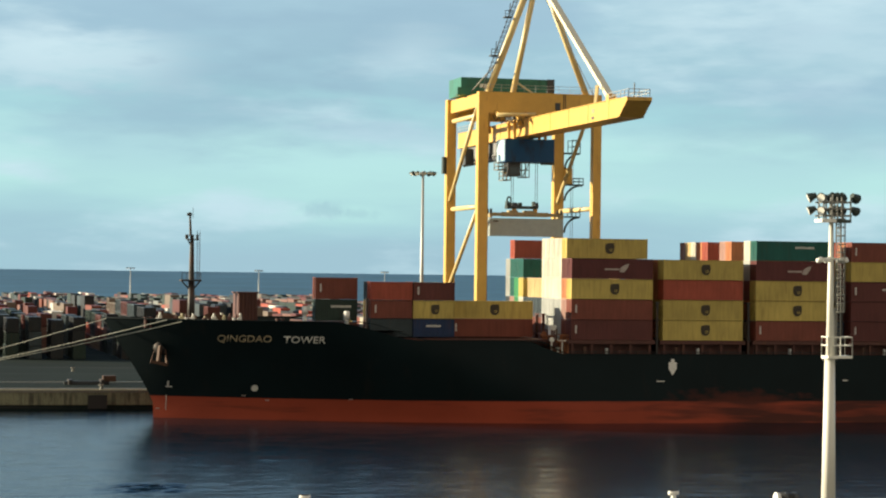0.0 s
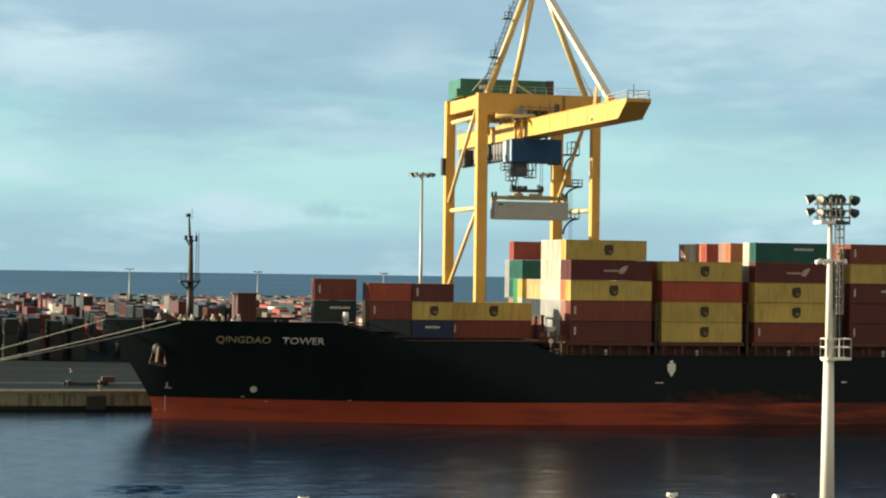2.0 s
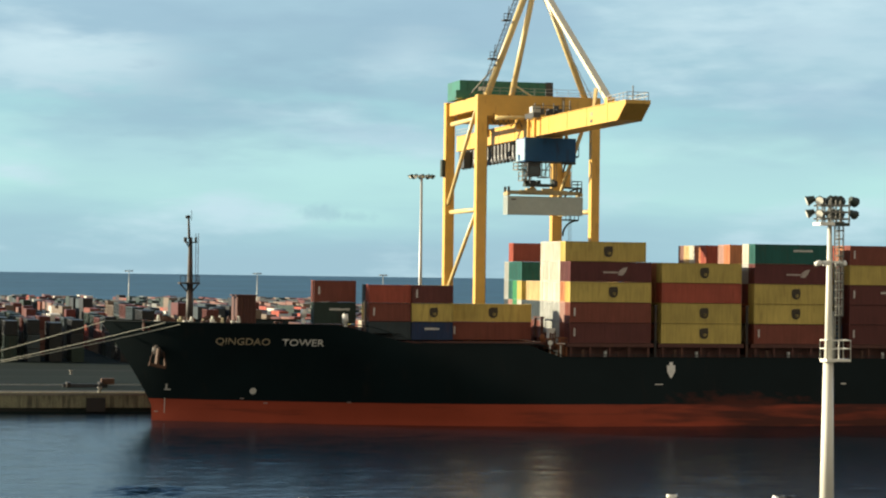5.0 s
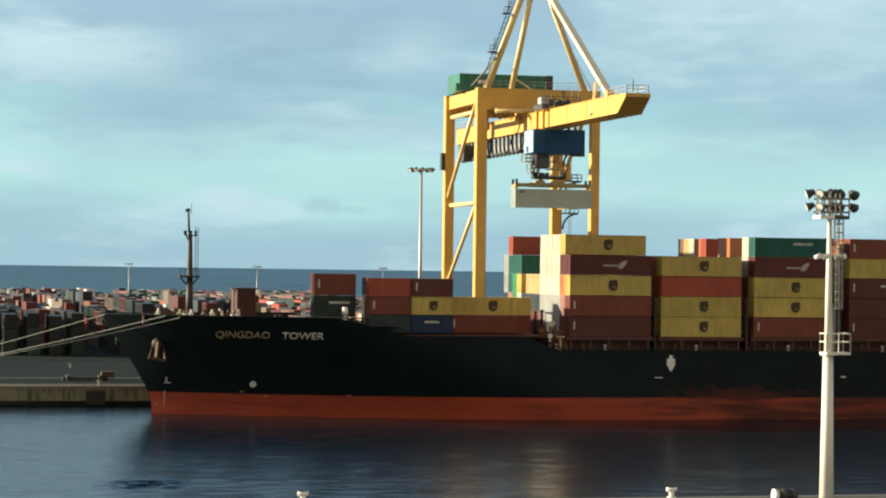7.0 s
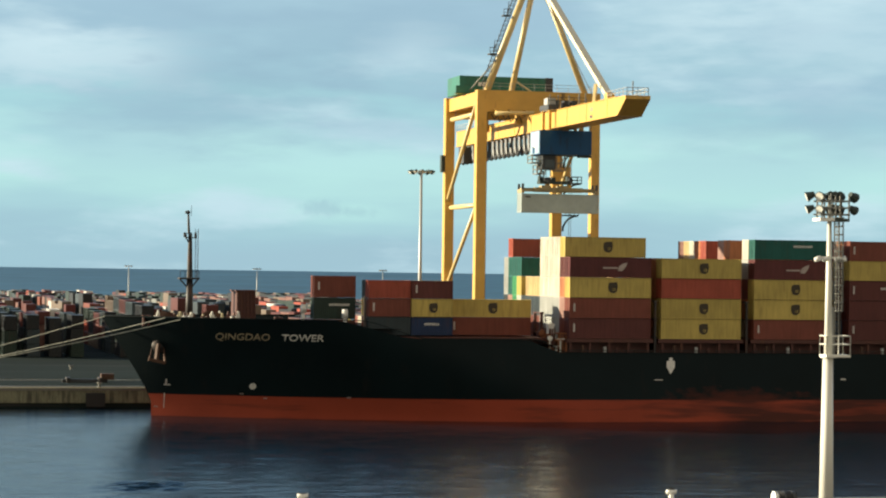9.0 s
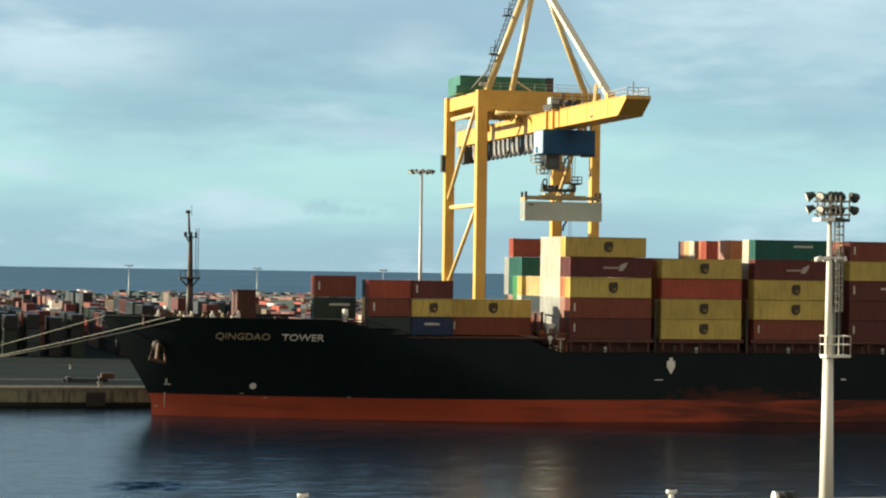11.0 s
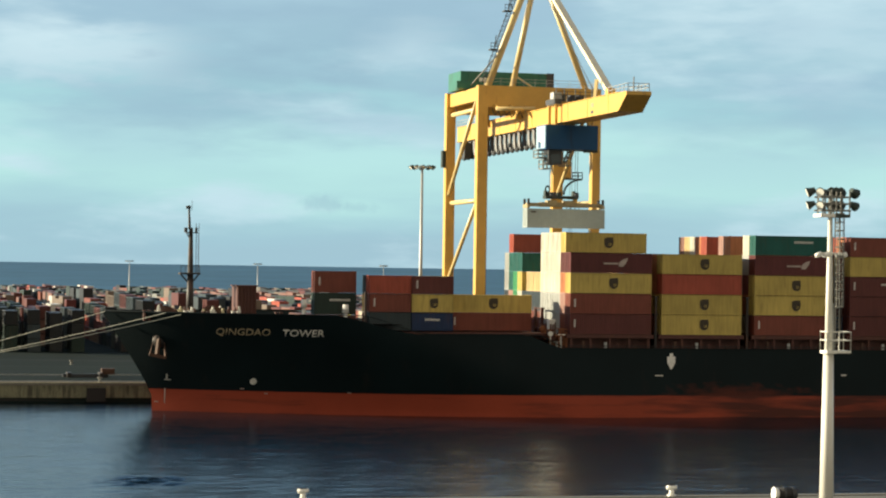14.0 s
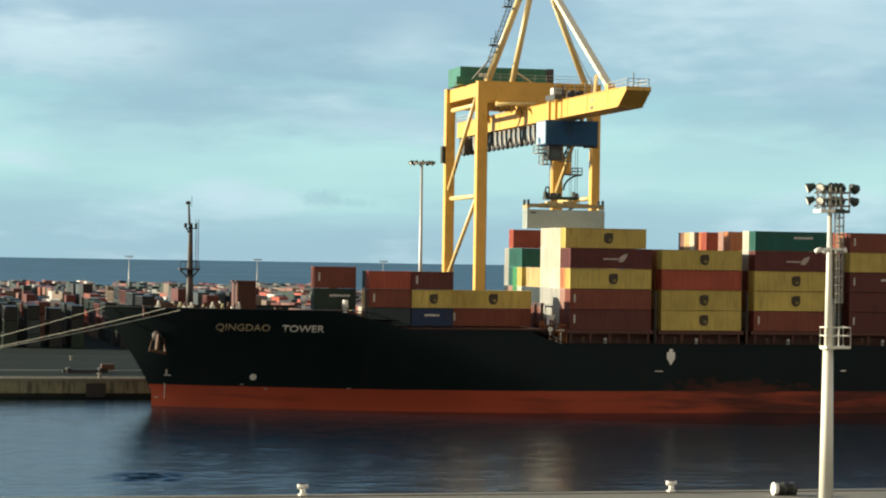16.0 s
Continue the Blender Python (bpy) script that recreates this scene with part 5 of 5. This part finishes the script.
def spreader():
    """Drawn round x = 101, y = 0, with its underside at z = 0."""
    s = thing("container_spreader", (101, 0, 0), "yellow-brown telescopic container spreader on hoist ropes", "spreader")
    boxpart("main_beam", M["spreader"], s, (97.2, 104.8, -0.55, 0.55, 0.25, 0.95), bevel=0.05)
    for x0, x1 in ((95.1, 97.6), (104.4, 106.9)):
        boxpart("telescope_beam", M["spreader"], s, (x0, x1, -0.35, 0.35, 0.3, 0.85))
    for x in (94.9, 106.6):
        boxpart("end_beam", M["spreader"], s, (x, x + 0.45, -1.2, 1.2, 0.05, 0.6), bevel=0.03)
        for y in (-1.15, 0.95):
            boxpart("flipper", M["crane_dark"], s, (x + 0.05, x + 0.4, y, y + 0.22, 0.6, 1.45))
    boxpart("head_block", M["lamp_body"], s, (97.9, 102.7, -0.8, 0.8, 1.5, 1.95), "dark grey head block", bevel=0.05)
    for x in (97.9, 102.3):
        boxpart("end_prong", M["lamp_body"], s, (x, x + 0.35, -0.5, 0.5, 1.9, 2.7), bevel=0.08)
    boxpart("hose_joint", M["lamp_body"], s, (99.9, 100.5, -0.3, 0.3, 1.9, 2.5), bevel=0.15)
    for x in (98.2, 100.9):
        boxpart("gear_housing", M["spreader"], s, (x, x + 1.5, -0.75, 0.75, 0.5, 1.25), "tan gear housing", bevel=0.1)
    for x in (99.0, 102.5):
        boxpart("lock_post", M["crane"], s, (x, x + 0.5, -0.4, 0.4, 0.9, 1.55))
        for y in (-0.6, 0.6):
            barpart("sheave", M["crane_dark"], s, (x - 0.05, y, 2.0), (x + 0.5, y, 2.0), 0.5, n=16)
    bm = bm_new()
    tube_path(bm, [(98.3 + 0.33 * math.cos(a), -0.3, 2.85 + 0.55 * math.sin(a)) for a in (2 * math.pi * k / 12 for k in range(13))], 0.13, 6)
    slab(bm, 97.95, 98.6, -0.5, 0.2, 1.95, 2.5)
    part("cable_basket", bm, M["lamp_body"], s, "dark cable basket with a hoop")
    for x in (98.9, 102.9):
        for y in (-0.6, 0.6):
            barpart("hoist_rope", M["crane_dark"], s, (x, y, 2.0), (x, y, 9.2), 0.045, n=5)
    return s


TROLLEY, SPREADER = trolley(), spreader()
LOAD = container(94.9, 0, 0, L40, HC, "load_grey", "", "hanging from the crane spreader", "hoisted container")
bm_ = bm_new()
slab(bm_, 95.5, 96.3, -0.03, -0.005, HC - 0.62, HC - 0.42)
ob_ = part("lettering", bm_, M["emblem"], None, at=(94.9, 0, 0))
ob_.parent, ob_.location = LOAD, (0, 0, 0)

# festoon cables that hang in loops between the far end of the boom and the trolley
LOOPS = []


def festoon():
    n = 19
    for i in range(n):
        lp = thing("festoon_loop", (99.2, 0, 42.7), "black festoon cable loop hanging under the boom", "cable", "festoon cable loops")
        bm = bm_new()
        pts = [(99.2, 1.2 * math.cos(math.pi + math.pi * k / 10), 42.6 - 2.8 * math.sin(math.pi * k / 10) ** 0.6) for k in range(11)]
        tube_path(bm, pts, 0.30, 6)
        part("cable", bm, M["crane_dark"], lp)
        boxpart("carrier", M["crane_dark"], lp, (99.0, 99.4, -1.0, -0.5, 42.45, 42.8))
        LOOPS.append(lp)


festoon()


# ---- masts with floodlights ----
def flood(parent, c, way, size):
    """One floodlight at c that looks along way: housing, lens."""
    c, way = Vector(c), Vector(way).normalized()
    bm = bm_new()
    prism(bm, c - way * 0.5 * size, c + way * 0.15 * size, 0.22 * size, n=8, w2=0.42 * size)
    prism(bm, c + way * 0.15 * size, c + way * 0.25 * size, 0.45 * size, n=8)
    lamp = part("floodlight", bm, M["lamp_body"], parent)
    ORIGIN[lamp.name] = ORIGIN[parent.name]
    bm = bm_new()
    prism(bm, c + way * 0.25 * size, c + way * 0.28 * size, 0.38 * size, n=8)
    part("lens", bm, M["lens"], lamp)


def near_mast():
    x, y = 72.3, -145.0
    m = thing("floodlight_mast", (x, y, 2.96), "tall white tapered floodlight mast with ladder, cage and platform", "light mast")
    barpart("base_plate", M["steel"], m, (x, y, 2.96), (x, y, 3.06), 0.95, n=16)
    barpart("mast_lower", M["pole"], m, (x, y, 3.04), (x, y, 15.0), 0.57, n=24, w2=0.40, smooth=True)
    barpart("mast_upper", M["pole"], m, (x, y, 15.0), (x, y, 25.6), 0.32, n=24, w2=0.17, smooth=True)
    # service platform
    bm = bm_new()
    prism(bm, (x, y, 14.95), (x, y, 15.07), 0.62, n=16)
    slab(bm, x - 0.42, x + 1.6, y - 0.7, y + 0.7, 15.0, 15.2)
    part("platform", bm, M["pole"], m, "pale service platform")
    railing(m, [(x - 0.4, y - 0.7, 15.2), (x + 1.55, y - 0.7, 15.2), (x + 1.55, y + 0.7, 15.2), (x - 0.4, y + 0.7, 15.2), (x - 0.4, y - 0.7, 15.2)], 1.45, 1.1, "pole", r=0.05)
    boxpart("cable_duct", M["steel"], m, (x + 0.3, x + 0.56, y - 0.05, y + 0.1, 15.05, 18.9), "grey cable duct")
    # ladder and hooped cage
    bm = bm_new()
    for d in (0.48, 0.84):
        prism(bm, (x + d, y - 0.1, 15.0), (x + d - 0.12, y - 0.1, 25.6), 0.07)
    for k in range(35):
        prism(bm, (x + 0.46, y - 0.1, 15.2 + k * 0.3), (x + 0.84, y - 0.1, 15.2 + k * 0.3), 0.05)
    part("ladder", bm, M["dull_steel"], m, "dull galvanised ladder")
    bm = bm_new()
    cx, cy = x + 0.66, y - 0.35
    for k in range(12):
        z = 18.6 + k * 0.66
        ring = [(cx + 0.35 * math.cos(a), cy + 0.35 * math.sin(a), z) for a in (2 * math.pi * i / 10 for i in range(11))]
        tube_path(bm, ring, 0.045, 4)
    for i in range(6):
        a = math.pi + math.pi * i / 5
        prism(bm, (cx + 0.35 * math.cos(a), cy + 0.35 * math.sin(a), 18.6), (cx + 0.35 * math.cos(a), cy + 0.35 * math.sin(a), 25.9), 0.04)
    part("ladder_cage", bm, M["dull_steel"], m, "galvanised hooped ladder cage")
    # two low floodlights on an arm
    barpart("arm", M["pole"], m, (x - 0.95, y - 0.35, 22.75), (x + 0.95, y - 0.35, 22.75), 0.09, n=6)
    for d in (-1.15, -0.5, 0.5, 0.95):
        bm = bm_new()
        prism(bm, (x + d - 0.2, y - 0.4, 22.55), (x + d + 0.25, y - 0.4, 22.7), 0.17, n=10, w2=0.22)
        lamp = part("side_lamp", bm, M["white"], m, "white bowl lamp", smooth=True)
    # lamp cage: a deck that carries an open frame of posts and rails
    boxpart("cage_deck", M["white"], m, (x - 1.1, x + 0.1, y - 0.75, y + 0.75, 25.58, 25.82), "white lamp deck")
    boxpart("cage_deck", M["lamp_body"], m, (x + 0.1, x + 1.35, y - 0.75, y + 0.75, 25.55, 25.8), "dark lamp deck")
    for d in (-0.75, -0.33, 0.2, 0.57, 1.3):
        for e in (-0.7, 0.7):
            barpart("cage_post", M["dull_steel"], m, (x + d, y + e, 25.8), (x + d, y + e, 27.55), 0.07, n=5)
    for z in (26.1, 26.62, 27.14):
        for e in (-0.7, 0.7):
            barpart("cage_rail", M["dull_steel"], m, (x - 1.05, y + e, z), (x + 1.4, y + e, z), 0.07, n=5)
        for d in (-0.75, 0.57, 1.3):
            barpart("cage_rail", M["dull_steel"], m, (x + d, y - 0.7, z), (x + d, y + 0.7, z), 0.07, n=5)
    barpart("spike", M["dull_steel"], m, (x + 0.1, y, 25.8), (x + 0.1, y, 27.75), 0.06, n=5)
    for z, k in ((27.5, 1.0), (26.5, 0.9)):
        flood(m, (x - 1.2, y - 0.9, z), (-0.62, -0.72, -0.2), 0.85 * k)
        flood(m, (x - 1.8 - 0.1 * k, y - 0.4, z), (-0.9, 0.25, -0.4), 0.9 * k)
        for d in (0.45, 0.85, 1.25):
            flood(m, (x + d, y + 0.9, z + 0.08), (0.35, 0.85, -0.35), 1.0 * k)
        flood(m, (x + 1.95, y - 0.1, z), (0.8, 0.45, -0.4), 0.95 * k)
        flood(m, (x - 0.2, y + 0.95, z), (-0.2, 0.9, -0.4), 0.7 * k)


near_mast()


def far_mast(x, y, top, r, head, label):
    m = thing("high_mast_light", (x, y, QZ), label, "light mast", "terminal light masts")
    barpart("mast", M["steel"], m, (x, y, QZ), (x, y, top), r, n=12, w2=r * 0.5, smooth=True)
    bm = bm_new()
    for k in range(12):
        a0, a1 = 2 * math.pi * k / 12, 2 * math.pi * (k + 1) / 12
        prism(bm, (x + head * 0.6 * math.cos(a0), y + head * 0.6 * math.sin(a0), top - 0.3), (x + head * 0.6 * math.cos(a1), y + head * 0.6 * math.sin(a1), top - 0.3), 0.14)
        if k % 3 == 0:
            prism(bm, (x, y, top - 0.3), (x + head * 0.6 * math.cos(a0), y + head * 0.6 * math.sin(a0), top - 0.3), 0.14)
    part("lamp_ring", bm, M["steel"], m)
    for k in range(10):
        a = 2 * math.pi * k / 10 + 0.2
        flood(m, (x + head * 0.85 * math.cos(a), y + head * 0.85 * math.sin(a), top - 0.4), (math.cos(a), math.sin(a), -0.8), head * 0.36)


far_mast(92.25, 75.0, 38.7, 0.42, 2.4, "tall pale high-mast light behind the crane")
for px_, py_, tz_ in ((88.0, 500.0, 21.5), (133.9, 500.0, 21.1), (180.2, 500.0, 21.1)):
    far_mast(px_, py_, tz_, 0.24, 1.6, "slender high-mast light far off in the container yard")


# ---- container yard ----
def yard_box_mesh(length, height, color):
    """A far container: frame, recessed corrugated walls and door leaves in one mesh."""
    key = ("yard", length, height, color)
    if key not in BOX_MESH:
        bm = bm_new()
        W = 2.44
        slab(bm, 0.06, length - 0.06, 0.06, W - 0.06, 0.1, height - 0.04)
        for x in (0, length - 0.18):
            for y in (0, W - 0.18):
                slab(bm, x, x + 0.18, y, y + 0.18, 0, height)
        for y in (0, W - 0.12):
            slab(bm, 0.18, length - 0.18, y, y + 0.12, 0.02, 0.2)
            slab(bm, 0.18, length - 0.18, y, y + 0.12, height - 0.16, height - 0.01)
            n = round(length / 0.61)
            for i in range(1, n):
                x = length * i / n
                slab(bm, x - 0.12, x + 0.12, 0.02 if y == 0 else W - 0.06, 0.06 if y == 0 else W - 0.02, 0.2, height - 0.16)
        for x in (0.0, length - 0.06):
            for y in (0.45, 0.95, 1.45, 1.95):
                slab(bm, x, x + 0.06, y, y + 0.06, 0.15, height - 0.1)
        me = bpy.data.meshes.new("shipping_container")
        bm.to_mesh(me)
        bm.free()
        me.materials.append(BOX_PAINT[color])
        BOX_MESH[key] = me
    return BOX_MESH[key]


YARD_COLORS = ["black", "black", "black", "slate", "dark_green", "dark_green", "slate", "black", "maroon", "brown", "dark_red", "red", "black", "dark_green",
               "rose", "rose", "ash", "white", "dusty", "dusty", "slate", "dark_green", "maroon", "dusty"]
# front rows: the shade on these stacks is put into dark paints
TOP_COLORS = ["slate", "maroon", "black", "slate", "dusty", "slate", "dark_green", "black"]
FRONT_SHADE_COLORS = ["black", "dark_green", "slate", "slate", "black", "dark_green", "dark_green", "slate"]


def yard():
    """Rows of stacks that run back from the quay; the nearest are things, the rest one joined mass."""
    r = random.Random(23)
    count = 0
    verts, faces, mats = [], [], []
    slots = list(dict.fromkeys(YARD_COLORS + FRONT_SHADE_COLORS + TOP_COLORS))
    for i in range(56):
        x = 4.0 + i * 4.3 + 5.5 * (i // 9)
        y = 146.0 + r.uniform(0, 2)
        tall = r.choice([1.9, 2.6, 3.0, 3.5])
        n, run, level, roof = 0, 0, 2, "pink"
        while y < 600:
            length = r.choice([L40, L40, L40, L20])
            ang = math.degrees(math.atan2(x, y + 310))
            if run <= 0:
                run = r.choice([4, 5, 6, 7])
                level = max(0, min(4, round(r.gauss(tall, 0.35) + 0.6 * noise.noise((i * 0.35, y * 0.02, 0)))))
                roof = r.choice(YARD_COLORS)
            run -= 1
            high = level
            if y < 175:
                high = max(high, 3)
            if y > 330:
                high = max(2, min(high, 3))
            if ang > 11.3:
                high = min(high, 2)
            if 2.4 < ang < 12.8 and r.random() > 0.08:
                z = QZ
                for k in range(high):
                    h = r.choice([STD, STD, HC])
                    col = r.choice(FRONT_SHADE_COLORS if y < 175 else YARD_COLORS)
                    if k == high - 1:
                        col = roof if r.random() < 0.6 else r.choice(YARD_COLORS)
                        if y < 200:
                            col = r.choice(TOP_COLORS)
                    px = x + r.uniform(-0.12, 0.12)
                    if y < 225 and ang < 10.5 and count < 170:
                        ob = new("shipping_container", yard_box_mesh(length, h, col))
                        ob.matrix_world = Matrix.Translation((px + 2.44, y, z)) @ Matrix.Rotation(radians(90 + r.uniform(-0.4, 0.4)), 4, "Z")
                        tagged(ob, BOX_WORDS[col] + " weathered shipping container stacked in the terminal yard", "container", "yard containers")
                        count += 1
                    else:
                        b = len(verts)
                        for zz in (z, z + h):
                            verts += [(px, y, zz), (px + 2.44, y, zz), (px + 2.44, y + length, zz), (px, y + length, zz)]
                        faces += [(b + 3, b + 2, b + 1, b), (b + 4, b + 5, b + 6, b + 7), (b, b + 1, b + 5, b + 4), (b + 1, b + 2, b + 6, b + 5), (b + 2, b + 3, b + 7, b + 6), (b + 3, b, b + 4, b + 7)]
                        mats += [slots.index(col)] * 6
                    z += h + 0.012
            y += length + (0.3 if n % 6 else 7.0)
            n += 1
    me = bpy.data.meshes.new("container_stacks")
    me.from_pydata(verts, [], faces)
    for c in slots:
        me.materials.append(BOX_PAINT[c])
    me.polygons.foreach_set("material_index", mats)
    tagged(new("container_stacks", me), "far rows of stacked shipping containers in mixed faded colours", "container", kind="stuff")


yard()

# ---- what moves ----
# seconds, trolley front, load front behind it, load roof height
TRAVEL = [
    (0.0, 38.8, 1.3, 30.0), (0.5, 38.0, 1.7, 31.0), (1.0, 36.9, 2.0, 31.8), (1.5, 35.6, 2.3, 32.3), (2.0, 34.4, 2.4, 32.8), (2.5, 33.0, 2.4, 33.2), (3.0, 31.7, 2.5, 33.5),
    (3.5, 30.5, 2.6, 33.55), (4.0, 29.1, 2.4, 33.6), (5.2, 26.1, 2.4, 33.65), (6.5, 23.0, 2.4, 33.65), (7.0, 21.9, 2.5, 33.6), (7.5, 21.0, 2.6, 33.6), (8.0, 20.2, 2.5, 33.5),
    (8.5, 19.3, 2.5, 33.35), (9.0, 18.5, 2.45, 33.1), (10.2, 17.4, 2.4, 32.4), (11.5, 16.6, 2.4, 31.55), (12.0, 16.15, 2.4, 31.3), (12.5, 15.9, 2.5, 31.05), (13.0, 15.75, 2.5, 30.75),
    (13.5, 15.75, 2.45, 30.45), (14.0, 15.8, 2.35, 30.1), (14.5, 15.7, 2.3, 29.87), (15.0, 15.55, 2.4, 29.66), (15.5, 15.6, 2.4, 29.5), (16.0, 15.65, 2.4, 29.3),
]


def motions():
    walk(TROLLEY, [(t, pose(101, y, 40)) for t, y, d, z in TRAVEL])
    walk(SPREADER, [(t, pose(101, y + d + 1.22, z + 0.02)) for t, y, d, z in TRAVEL])
    walk(LOAD, [(t, pose(94.9, y + d, z - HC)) for t, y, d, z in TRAVEL])
    n = len(LOOPS)
    for i, lp in enumerate(LOOPS):
        f = (i + 0.5) / n
        walk(lp, [(t, pose(99.2, 74.0 + (y + 5.6 - 74.0) * f, 42.7)) for t, y, d, z in TRAVEL])


motions()
